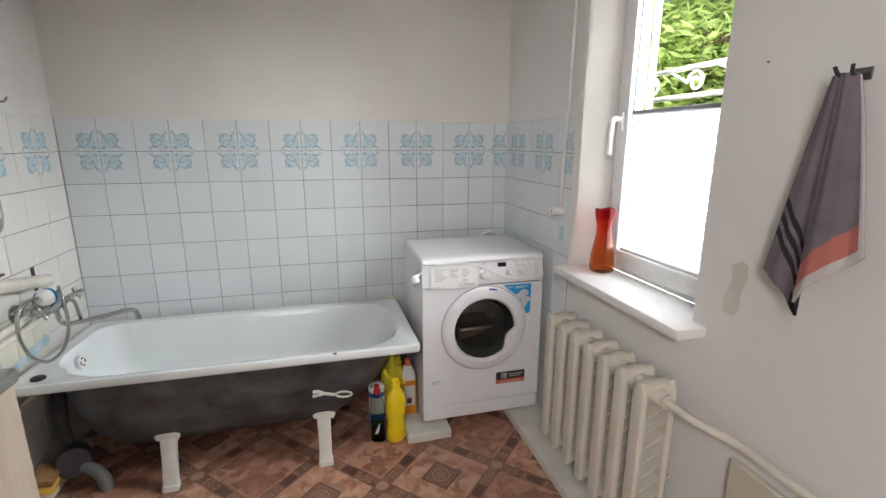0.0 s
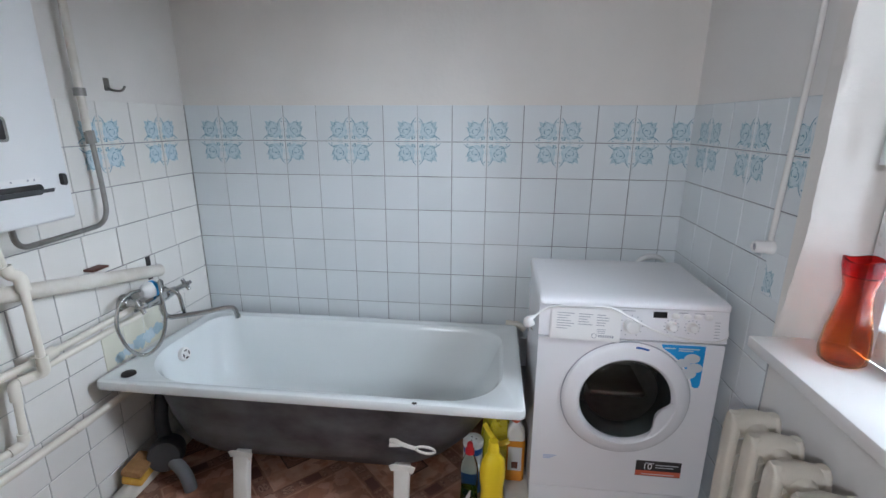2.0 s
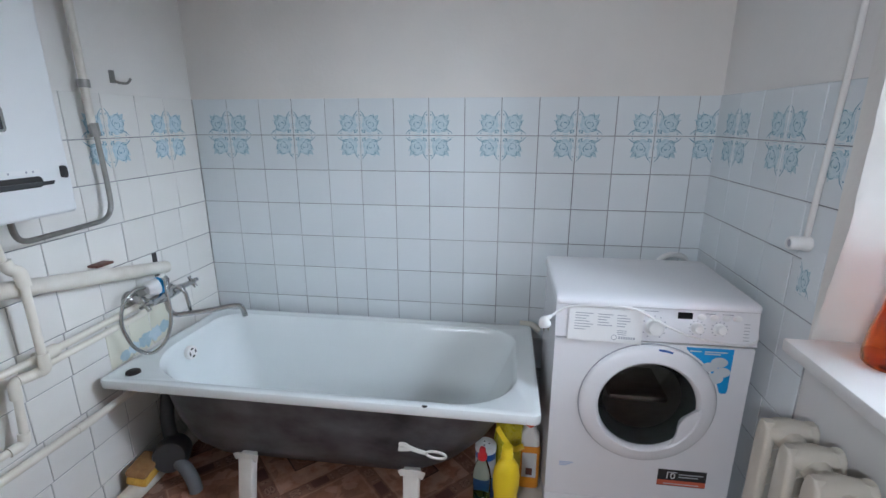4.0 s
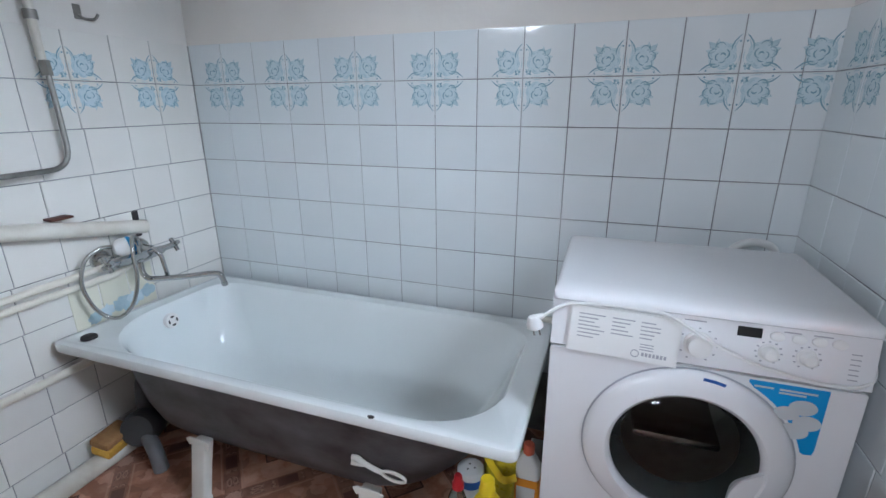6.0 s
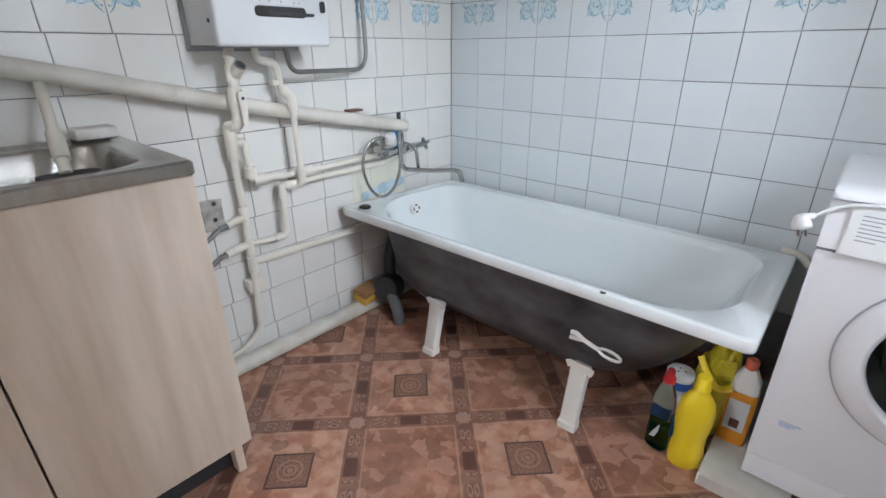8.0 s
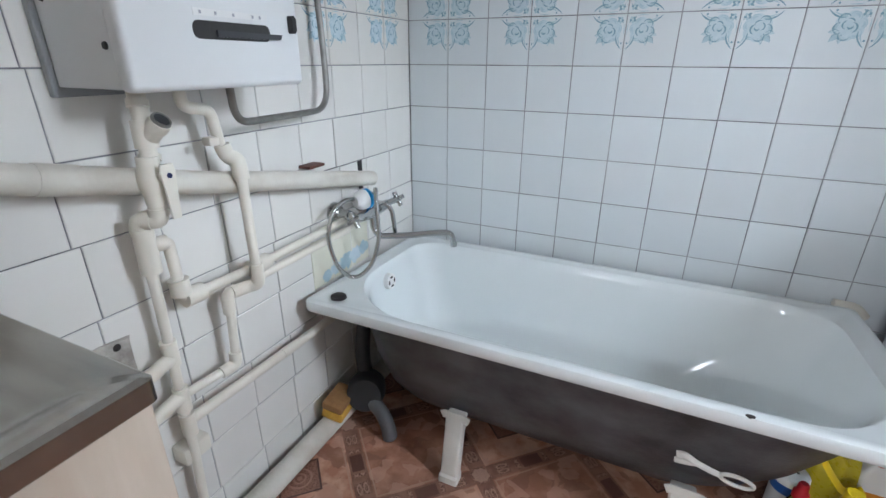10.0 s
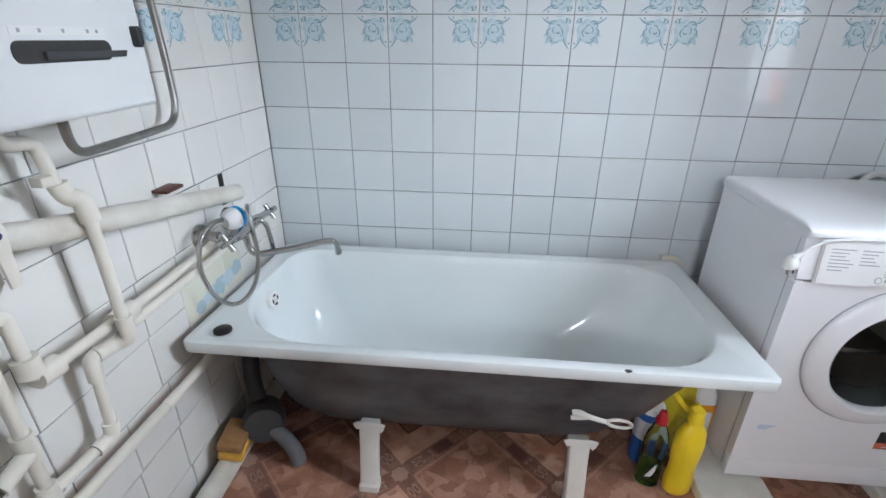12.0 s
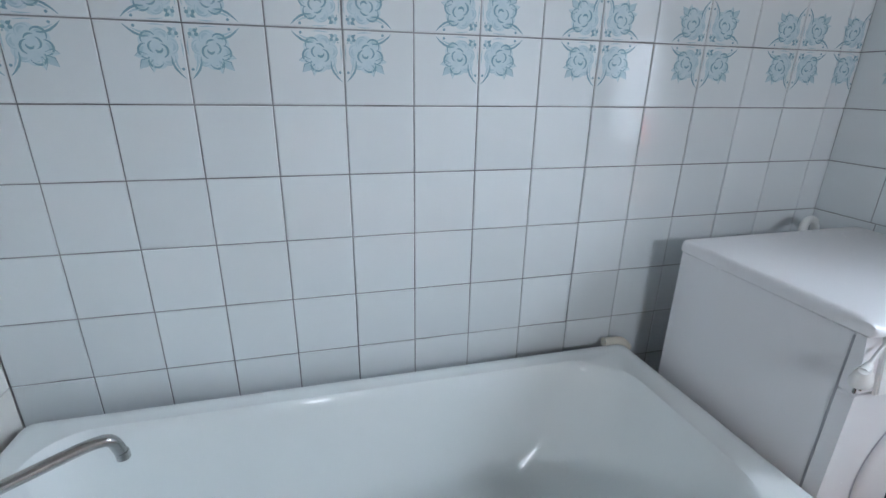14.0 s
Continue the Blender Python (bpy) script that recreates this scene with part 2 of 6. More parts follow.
def floor_material():
    """Printed vinyl: a diagonal lattice of dark bands round mottled terracotta squares, every other square with a dark ornament."""
    m, t, p = nodes_of("terracotta_vinyl")
    N, L = t.nodes.new, t.links.new

    def val(op, a, b=0.0, c=0.0):
        n = N("ShaderNodeMath")
        n.operation = op
        for i, v in enumerate((a, b, c)):
            if isinstance(v, (int, float)):
                n.inputs[i].default_value = v
            else:
                L(v, n.inputs[i])
        return n.outputs[0]

    def mixed(f, a, b):
        n = N("ShaderNodeMix")
        n.data_type = "RGBA"
        for i, v in ((0, f), (6, a), (7, b)):
            if isinstance(v, tuple):
                n.inputs[i].default_value = (*v, 1)
            else:
                L(v, n.inputs[i])
        return n.outputs[2]

    def noise_of(scale, detail=5):
        n = N("ShaderNodeTexNoise")
        n.inputs["Scale"].default_value, n.inputs["Detail"].default_value = scale, detail
        L(geo.outputs["Position"], n.inputs[0])
        return n.outputs[0]

    geo, sep = N("ShaderNodeNewGeometry"), N("ShaderNodeSeparateXYZ")
    L(geo.outputs["Position"], sep.inputs[0])
    side = 0.349
    x, y = val("SUBTRACT", sep.outputs[0], 0.325), val("ADD", sep.outputs[1], 0.905)
    k = 1 / (side * math.sqrt(2))
    u, v = val("MULTIPLY", val("ADD", x, y), k), val("MULTIPLY", val("SUBTRACT", y, x), k)
    fu, fv = val("FRACT", u), val("FRACT", v)
    cu, cv = val("ABSOLUTE", val("SUBTRACT", fu, 0.5)), val("ABSOLUTE", val("SUBTRACT", fv, 0.5))  # 0 in the middle of a square, 0.5 on a line
    odd = val("GREATER_THAN", val("MODULO", val("ADD", val("ADD", val("FLOOR", u), val("FLOOR", v)), 400), 2), 0.5)
    far = val("MAXIMUM", cu, cv)
    near = val("MINIMUM", cu, cv)
    n_big, n_mid, n_fine = noise_of(5), noise_of(17, 7), noise_of(120)
    mott = N("ShaderNodeMapRange")
    mott.inputs[1].default_value, mott.inputs[2].default_value = 0.42, 0.60
    L(n_mid, mott.inputs[0])
    big = N("ShaderNodeMapRange")
    big.inputs[1].default_value, big.inputs[2].default_value = 0.4, 0.62
    L(n_big, big.inputs[0])
    plain = mixed(mott.outputs[0], (0.319, 0.136, 0.080), (0.472, 0.236, 0.153))
    plain = mixed(val("MULTIPLY", big.outputs[0], 0.5), plain, (0.277, 0.124, 0.080))
    light = mixed(mott.outputs[0], (0.425, 0.195, 0.118), (0.614, 0.354, 0.242))
    col = mixed(odd, plain, light)
    # pale and dark flakes of the printed stone
    flake = N("ShaderNodeTexVoronoi")
    flake.inputs["Scale"].default_value, flake.inputs["Randomness"].default_value = 26, 1.0
    warp = N("ShaderNodeVectorMath")
    warp.operation = "MULTIPLY_ADD"
    wn = N("ShaderNodeTexNoise")
    wn.inputs["Scale"].default_value, wn.inputs["Detail"].default_value = 14, 4
    L(geo.outputs["Position"], wn.inputs[0])
    L(wn.outputs["Color"], warp.inputs[0])
    warp.inputs[1].default_value = (0.09, 0.09, 0.0)
    L(geo.outputs["Position"], warp.inputs[2])
    L(warp.outputs[0], flake.inputs[0])
    fs_ = N("ShaderNodeSeparateColor")
    L(flake.outputs["Color"], fs_.inputs[0])
    col = mixed(val("MULTIPLY", val("GREATER_THAN", fs_.outputs[0], 0.74), 0.45), col, (0.56, 0.34, 0.25))
    col = mixed(val("MULTIPLY", val("LESS_THAN", fs_.outputs[0], 0.22), 0.50), col, (0.20, 0.085, 0.055))
    # ornament in the odd squares
    inset = val("MULTIPLY", odd, val("LESS_THAN", far, 0.175))
    vor = N("ShaderNodeTexVoronoi")
    vor.feature = "DISTANCE_TO_EDGE"
    vor.inputs["Scale"].default_value = 130
    L(geo.outputs["Position"], vor.inputs[0])
    orn = mixed(val("LESS_THAN", vor.outputs["Distance"], 0.11), (0.183, 0.078, 0.053), (0.295, 0.153, 0.106))
    rad_ = val("SQRT", val("ADD", val("MULTIPLY", cu, cu), val("MULTIPLY", cv, cv)))
    for r0, wd in ((0.05, 0.008), (0.10, 0.009)):
        orn = mixed(val("LESS_THAN", val("ABSOLUTE", val("SUBTRACT", rad_, r0)), wd), orn, (0.36, 0.20, 0.145))
    orn = mixed(val("LESS_THAN", rad_, 0.022), orn, (0.36, 0.20, 0.145))
    orn = mixed(val("GREATER_THAN", far, 0.158), orn, (0.085, 0.038, 0.028))
    col = mixed(inset, col, orn)
    # bands along the lattice
    band = val("GREATER_THAN", far, 0.425)
    cell = val("FRACT", val("MULTIPLY", near, 5.2))
    bar = val("MULTIPLY", val("GREATER_THAN", far, 0.445), val("LESS_THAN", val("ABSOLUTE", val("SUBTRACT", cell, 0.5)), 0.34))
    mid = val("LESS_THAN", near, 0.095)
    bandcol = mixed(mott.outputs[0], (0.200, 0.088, 0.058), (0.300, 0.150, 0.104))
    barcol = mixed(val("LESS_THAN", vor.outputs["Distance"], 0.10), (0.136, 0.057, 0.040), (0.319, 0.171, 0.124))
    ox_, oy_ = val("MULTIPLY", val("SUBTRACT", cell, 0.5), 2.6), val("MULTIPLY", val("SUBTRACT", far, 0.4725), 36.0)
    oval = val("ADD", val("MULTIPLY", ox_, ox_), val("MULTIPLY", oy_, oy_))
    barcol = mixed(val("LESS_THAN", val("ABSOLUTE", val("SUBTRACT", oval, 0.42)), 0.16), barcol, (0.40, 0.235, 0.17))
    barcol = mixed(mid, barcol, (0.125, 0.048, 0.034))
    bar = val("MAXIMUM", val("MULTIPLY", mid, val("GREATER_THAN", far, 0.445)), val("MULTIPLY", bar, val("GREATER_THAN", near, 0.12)))
    bandcol = mixed(bar, bandcol, barcol)
    col = mixed(band, col, bandcol)
    line = val("LESS_THAN", val("ABSOLUTE", val("SUBTRACT", far, 0.405)), 0.008)
    col = mixed(val("MULTIPLY", line, 0.6), col, (0.50, 0.31, 0.225))
    # pale stone on the crossings
    du_, dv_ = val("SUBTRACT", 0.5, cu), val("SUBTRACT", 0.5, cv)
    star = val("LESS_THAN", val("ADD", val("MULTIPLY", du_, du_), val("MULTIPLY", dv_, dv_)), 0.0046)
    col = mixed(val("MULTIPLY", star, 0.75), col, (0.46, 0.30, 0.225))
    # dulled by dirt
    dirt = N("ShaderNodeMapRange")
    dirt.inputs[1].default_value, dirt.inputs[2].default_value, dirt.inputs[4].default_value = 0.45, 0.75, 0.35
    L(noise_of(3.1, 8), dirt.inputs[0])
    col = mixed(dirt.outputs[0], col, (0.24, 0.16, 0.12))
    L(col, p.inputs["Base Color"])
    rr = N("ShaderNodeMapRange")
    rr.inputs[3].default_value, rr.inputs[4].default_value = 0.28, 0.52
    L(n_fine, rr.inputs[0]), L(rr.outputs[0], p.inputs["Roughness"])
    bp = N("ShaderNodeBump")
    bp.inputs["Strength"].default_value, bp.inputs["Distance"].default_value = 0.25, 0.003
    L(val("MULTIPLY_ADD", band, 0.5, n_fine), bp.inputs["Height"]), L(bp.outputs[0], p.inputs["Normal"])
    return m


M_FLOOR = floor_material()


# ---- mesh helpers ----
def mesh_of(name, bm, mats, smooth=False):
    me = bpy.data.meshes.new(name)
    bmesh.ops.recalc_face_normals(bm, faces=bm.faces)
    bm.to_mesh(me)
    bm.free()
    for m in mats if isinstance(mats, (list, tuple)) else [mats]:
        me.materials.append(m)
    if smooth:
        me.polygons.foreach_set("use_smooth", [True] * len(me.polygons))
        me.set_sharp_from_angle(angle=radians(40))
    return me


def part(name, bm, material, parent, label="", smooth=True):
    ob = new(name, mesh_of(name, bm, material, smooth))
    ob.parent = parent
    return tagged(ob, label)


def thing(name, label, category, at=(0, 0, 0), group="", kind=""):
    ob = new(name)
    ob.location = at
    ob.empty_display_size = 0.05
    return tagged(ob, label, category, group, kind)


def box(x0, x1, y0, y1, z0, z1, bevel=0.0, seg=2, bm=None, edges=None):
    made = bmesh.new()
    bmesh.ops.create_cube(made, size=1)
    for v in made.verts:
        v.co = Vector((x0 + (v.co.x + 0.5) * (x1 - x0), y0 + (v.co.y + 0.5) * (y1 - y0), z0 + (v.co.z + 0.5) * (z1 - z0)))
    if bevel:
        bmesh.ops.bevel(made, geom=[e for e in made.edges if edges is None or edges(e)], offset=bevel, segments=seg, profile=0.5, affect="EDGES", clamp_overlap=True)
    return merge(bm, made)


def merge(bm, made):
    if bm is None:
        return made
    me = bpy.data.meshes.new("tmp")
    made.to_mesh(me)
    made.free()
    bm.from_mesh(me)
    bpy.data.meshes.remove(me)
    return bm


def rounded(points, bend, n=6):
    """The corners of a polyline turned into arcs."""
    P = [Vector(p) for p in points]
    out = [P[0]]
    for a, b, c in zip(P, P[1:], P[2:]):
        d = min(bend, (b - a).length * 0.49, (c - b).length * 0.49)
        p, q = b + (a - b).normalized() * d, b + (c - b).normalized() * d
        for i in range(n + 1):
            s = i / n
            out.append(p * (1 - s) ** 2 + b * 2 * s * (1 - s) + q * s * s)
    return out + [P[-1]]


def tube(points, r, bend=0.03, n=12, bm=None, caps=True, flat=1.0):
    pts = rounded(points, bend) if bend else [Vector(p) for p in points]
    keep = [pts[0]]
    for p in pts[1:]:
        if (p - keep[-1]).length > 1e-5:
            keep.append(p)
    pts = keep
    bm = bm or bmesh.new()
    d = (pts[1] - pts[0]).normalized()
    side = d.orthogonal().normalized()
    rings = []
    for i, p in enumerate(pts):
        e = (pts[min(i + 1, len(pts) - 1)] - pts[max(i - 1, 0)]).normalized()
        side = (side - e * side.dot(e)).normalized()
        up = e.cross(side)
        rr = r(i / (len(pts) - 1)) if callable(r) else r
        rings.append([bm.verts.new(p + side * math.cos(a) * rr + up * math.sin(a) * rr * flat) for a in (2 * math.pi * j / n for j in range(n))])
    for a, b in zip(rings, rings[1:]):
        for j in range(n):
            bm.faces.new((a[j], a[(j + 1) % n], b[(j + 1) % n], b[j]))
    if caps:
        bm.faces.new(rings[0][::-1]), bm.faces.new(rings[-1])
    return bm


def lathe(profile, m=Matrix(), n=32, bm=None, sx=1.0, sy=1.0):
    """A profile of (radius, height) turned round z, then placed by m."""
    bm = bm or bmesh.new()
    rings = []
    for r, h in profile:
        if r < 1e-6:
            rings.append([bm.verts.new(m @ Vector((0, 0, h)))])
        else:
            rings.append([bm.verts.new(m @ Vector((sx * r * math.cos(2 * math.pi * j / n), sy * r * math.sin(2 * math.pi * j / n), h))) for j in range(n)])
    for a, b in zip(rings, rings[1:]):
        for j in range(n):
            f = [a[j % len(a)], a[(j + 1) % n % len(a)], b[(j + 1) % n % len(b)], b[j % len(b)]]
            f = list(dict.fromkeys(f))
            if len(f) > 2:
                bm.faces.new(f)
    return bm


def rod(a, b, r, n=12, bm=None):
    return tube([a, b], r, 0, n, bm)


def loop_rect(x0, x1, y0, y1, z, radii, n=8):
    """A rounded rectangle; radii for the corners (x0,y0), (x1,y0), (x1,y1), (x0,y1)."""
    out = []
    for (cx, cy, a0), r in zip(((x0, y0, 180), (x1, y0, 270), (x1, y1, 0), (x0, y1, 90)), radii):
        ox, oy = cx + (r if cx == x0 else -r), cy + (r if cy == y0 else -r)
        for i in range(n + 1):
            a = radians(a0 + 90 * i / n)
            out.append(Vector((ox + r * math.cos(a), oy + r * math.sin(a), z)))
    return out


def loft(loops, bm=None, cap_first=False, cap_last=False):
    bm = bm or bmesh.new()
    rings = [[bm.verts.new(p) for p in l] for l in loops]
    n = len(rings[0])
    for a, b in zip(rings, rings[1:]):
        for j in range(n):
            bm.faces.new((a[j], a[(j + 1) % n], b[(j + 1) % n], b[j]))
    if cap_first:
        bm.faces.new(rings[0][::-1])
    if cap_last:
        bm.faces.new(rings[-1])
    return bm


def plate(outline, depth, bm=None, bevel=0.0):
    """A flat outline in (x, z) of thickness depth towards -y, from y = 0."""
    made = bmesh.new()
    a = [made.verts.new((x, 0, z)) for x, z in outline]
    b = [made.verts.new((x, -depth, z)) for x, z in outline]
    n = len(a)
    made.faces.new(a), made.faces.new(b[::-1])
    for j in range(n):
        made.faces.new((a[j], b[j], b[(j + 1) % n], a[(j + 1) % n]))
    if bevel:
        front = set(b)
        bmesh.ops.bevel(made, geom=[e for e in made.edges if set(e.verts) <= front], offset=bevel, segments=2, affect="EDGES")
    return merge(bm, made)


def moved(bm, m):
    bmesh.ops.transform(bm, matrix=m, verts=bm.verts)
    return bm


# ---- the room ----
LX, RX, TOP = -0.012, 2.18, 1.465
NEAR, CEIL = -2.95, 2.55
floor = tagged(new("floor", mesh_of("floor", box(LX - 0.2, RX + 0.4, NEAR - 2.2, 0.2, -0.12, 0.0), M_FLOOR)), "printed terracotta vinyl floor with diagonal bands", "floor", kind="structure")
tagged(new("ceiling", mesh_of("ceiling", box(LX - 0.2, RX + 0.4, NEAR - 2.2, 0.2, CEIL, CEIL + 0.12), M_CEIL)), "plain white painted ceiling", "ceiling", kind="structure")
wall_north = tagged(new("wall_north", mesh_of("wall_north", box(LX - 0.2, RX + 0.4, 0.004, 0.2, 0, CEIL), M_PLASTER)), "white plaster wall, tiled to shoulder height", "wall", kind="structure")
wall_west = tagged(new("wall_west", mesh_of("wall_west", box(LX - 0.2, LX - 0.004, NEAR - 2.2, 0.0035, 0, CEIL), M_PLASTER)), "white plaster wall, tiled to shoulder height", "wall", kind="structure")
# window opening: y from WY1 to WY0, z from SZ to WTOP
WY0, WY1, SZ, WTOP, THICK = -0.755, -1.468, 0.815, 2.15, 0.38
bm = box(RX, RX + 0.20, WY0, 0.0035, 0, CEIL)
box(RX, RX + THICK, NEAR - 2.2, WY1, 0, CEIL, bm=bm)
box(RX, RX + THICK, WY1, WY0, 0, SZ - 0.02, bm=bm)
box(RX, RX + THICK, WY1, WY0, WTOP, CEIL, bm=bm)
wall_east = tagged(new("wall_east", mesh_of("wall_east", bm, M_PLASTER_GREY)), "pale grey painted wall with a deep window opening", "wall", kind="structure")
# unseen near wall, assumed doorway sized for the fill light, added hall behind
bm = box(LX - 0.2, 0.45, NEAR - 0.12, NEAR, 0, CEIL)
box(1.85, RX, NEAR - 0.12, NEAR, 0, CEIL, bm=bm)
box(0.45, 1.85, NEAR - 0.12, NEAR, 2.2, CEIL, bm=bm)
tagged(new("wall_south", mesh_of("wall_south", bm, M_PLASTER)), "unseen white plaster wall, doorway assumed to let the fill light in", "wall", kind="structure")
tagged(new("wall_hall", mesh_of("wall_hall", box(LX - 0.2, RX + 0.4, NEAR - 2.32, NEAR - 2.2, 0, CEIL), M_PLASTER)), "unseen white plaster end wall added behind the doorway", "wall", kind="structure")

# ---- window ----
win = tagged(new("window_1"), "white plastic window with a lowered pleated blind", "window", kind="structure")
FX = RX + 0.12
bm = bmesh.new()
WFY = WY0 - 0.088
for y0, y1, z0, z1 in ((WFY, WFY - 0.05, SZ + 0.03, WTOP), (WY1 + 0.05, WY1, SZ + 0.03, WTOP), (WFY - 0.05, WY1 + 0.05, SZ + 0.03, SZ + 0.07), (WFY - 0.05, WY1 + 0.05, WTOP - 0.05, WTOP)):
    box(FX, FX + 0.07, min(y0, y1), max(y0, y1), z0, z1, 0.004, 1, bm=bm)
part("window_frame", bm, M_PVC, win)
S0, S1, SB, ST = WFY - 0.022, WY1 + 0.035, SZ + 0.052, WTOP - 0.04
bm = bmesh.new()
for y0, y1, z0, z1 in ((S0, S0 - 0.07, SB, ST), (S1 + 0.07, S1, SB, ST), (S0 - 0.07, S1 + 0.07, SB, SB + 0.07), (S0 - 0.07, S1 + 0.07, ST - 0.07, ST)):
    box(FX - 0.018, FX + 0.05, min(y0, y1), max(y0, y1), z0, z1, 0.006, 2, bm=bm)
part("sash", bm, M_PVC, win)
bm = bmesh.new()
for y0, y1, z0, z1 in ((S0 - 0.07, S0 - 0.074, SB + 0.07, ST - 0.07), (S1 + 0.074, S1 + 0.07, SB + 0.07, ST - 0.07), (S0 - 0.07, S1 + 0.07, SB + 0.07, SB + 0.074)):
    box(FX + 0.004, FX + 0.02, min(y0, y1), max(y0, y1), z0, z1, bm=bm)
part("gasket", bm, M_GREYPL, win, "grey rubber gasket")
pane = part("pane", box(FX + 0.02, FX + 0.024, S1 + 0.068, S0 - 0.068, SB + 0.068, ST - 0.068), M_GLASS, win, smooth=False)
pane.visible_shadow = False
bm = box(FX - 0.026, FX - 0.018, S0 - 0.05, S0 - 0.02, 1.40, 1.47, 0.003)
tube([(FX - 0.025, S0 - 0.035, 1.445), (FX - 0.06, S0 - 0.035, 1.447), (FX - 0.064, S0 - 0.033, 1.38), (FX - 0.06, S0 - 0.03, 1.31)], 0.011, 0.02, 10, bm)
part("handle", bm, M_WPLAST, win, "white turning handle")

# pleated blind between the glass beads
blind = thing("pleated_blind", "white pleated blind covering the lower window", "blind", (FX, -1.1, 1.46))
bm = bmesh.new()
B0, B1, BB, BT = S0 - 0.078, S1 + 0.078, SB + 0.082, 1.462
nz = 34
rows_ = [[bm.verts.new((0.010 if i % 2 else -0.004, y + 1.1, BB + (BT - BB) * i / nz - 1.46)) for y in (B0, B1)] for i in range(nz + 1)]
for a, b in zip(rows_, rows_[1:]):
    bm.faces.new((a[0], a[1], b[1], b[0]))
part("fabric", bm, M_BLIND, blind, smooth=False)
part("top_rail", box(-0.008, 0.014, B1 + 1.1, B0 + 1.1, BT - 1.46, BT + 0.014 - 1.46, 0.003), M_GREYPL, blind, "grey aluminium rail")
part("bottom_rail", box(-0.008, 0.014, B1 + 1.1, B0 + 1.1, BB - 0.012 - 1.46, BB - 1.46, 0.003), M_WPLAST, blind)

sill = tagged(new("window_sill", mesh_of("window_sill", box(2.082, FX, -1.520, -0.80, SZ, SZ + 0.032, 0.005, 2), M_SILL, True)), "white window sill board projecting over the radiator", "window sill", kind="structure")
rings_ = []
for i in range(81):
    z = SZ - 0.02 + (WTOP - SZ + 0.02) * i / 80
    lean_ = 0.006 + 0.046 * min(1.0, max(0.0, (z - 0.80) / 0.34))
    ragged = 0.004 * noise.noise((z * 9, 0.3, 0)) + 0.003 * noise.noise((z * 38, 1.7, 0))
    e = WY0 - lean_ + ragged
    chip = 0.006 + 0.004 * noise.noise((z * 21, 4.1, 0))
    rings_.append([Vector(p + (z,)) for p in ((RX - 0.0085, WY0 + 0.004), (RX - 0.0085, e + chip), (RX - 0.004, e + 0.002), (RX + 0.004, e - chip * 0.6), (RX + 0.06, (e + WFY) / 2 - 0.006 + ragged), (FX, WFY), (RX + 0.20, WFY), (RX + 0.20, WY0 + 0.0005), (RX + 0.0005, WY0 - 0.0005))])
bm = loft(rings_, cap_first=True, cap_last=True)
tagged(new("trim", mesh_of("trim", bm, M_PLASTER, True)), "rough white plaster splay beside the window", "trim", kind="structure")

# ---- tiles ----
ROWS_Z = [TOP, 1.313] + [1.163 - 0.15 * i for i in range(8)]
ROWS_Z.append(0.0)
GAP = 0.0014


def tile_mesh(w, h, decor=None):
    """A tile in the plane y = 0 facing -y, its middle at the origin. decor: signs (sx, sz) of the way from the motif's middle."""
    bm = bmesh.new()
    x, z, e, d = w / 2 - GAP, h / 2 - GAP, 0.0016, 0.0055
    rings = [[bm.verts.new((sx * a, y, sz * b)) for sx, sz in ((-1, -1), (1, -1), (1, 1), (-1, 1))] for a, b, y in ((x, z, d), (x, z, 0.0012), (x - e, z - e, 0.0))]
    for a, b in zip(rings, rings[1:]):
        for j in range(4):
            bm.faces.new((a[j], a[(j + 1) % 4], b[(j + 1) % 4], b[j]))
    bm.faces.new(rings[-1])
    if decor:
        motif(bm, decor, w, h)
    return mesh_of("tile", bm, [M_TILE, M_BLUE_PALE, M_BLUE, M_BLUE_MID], False)


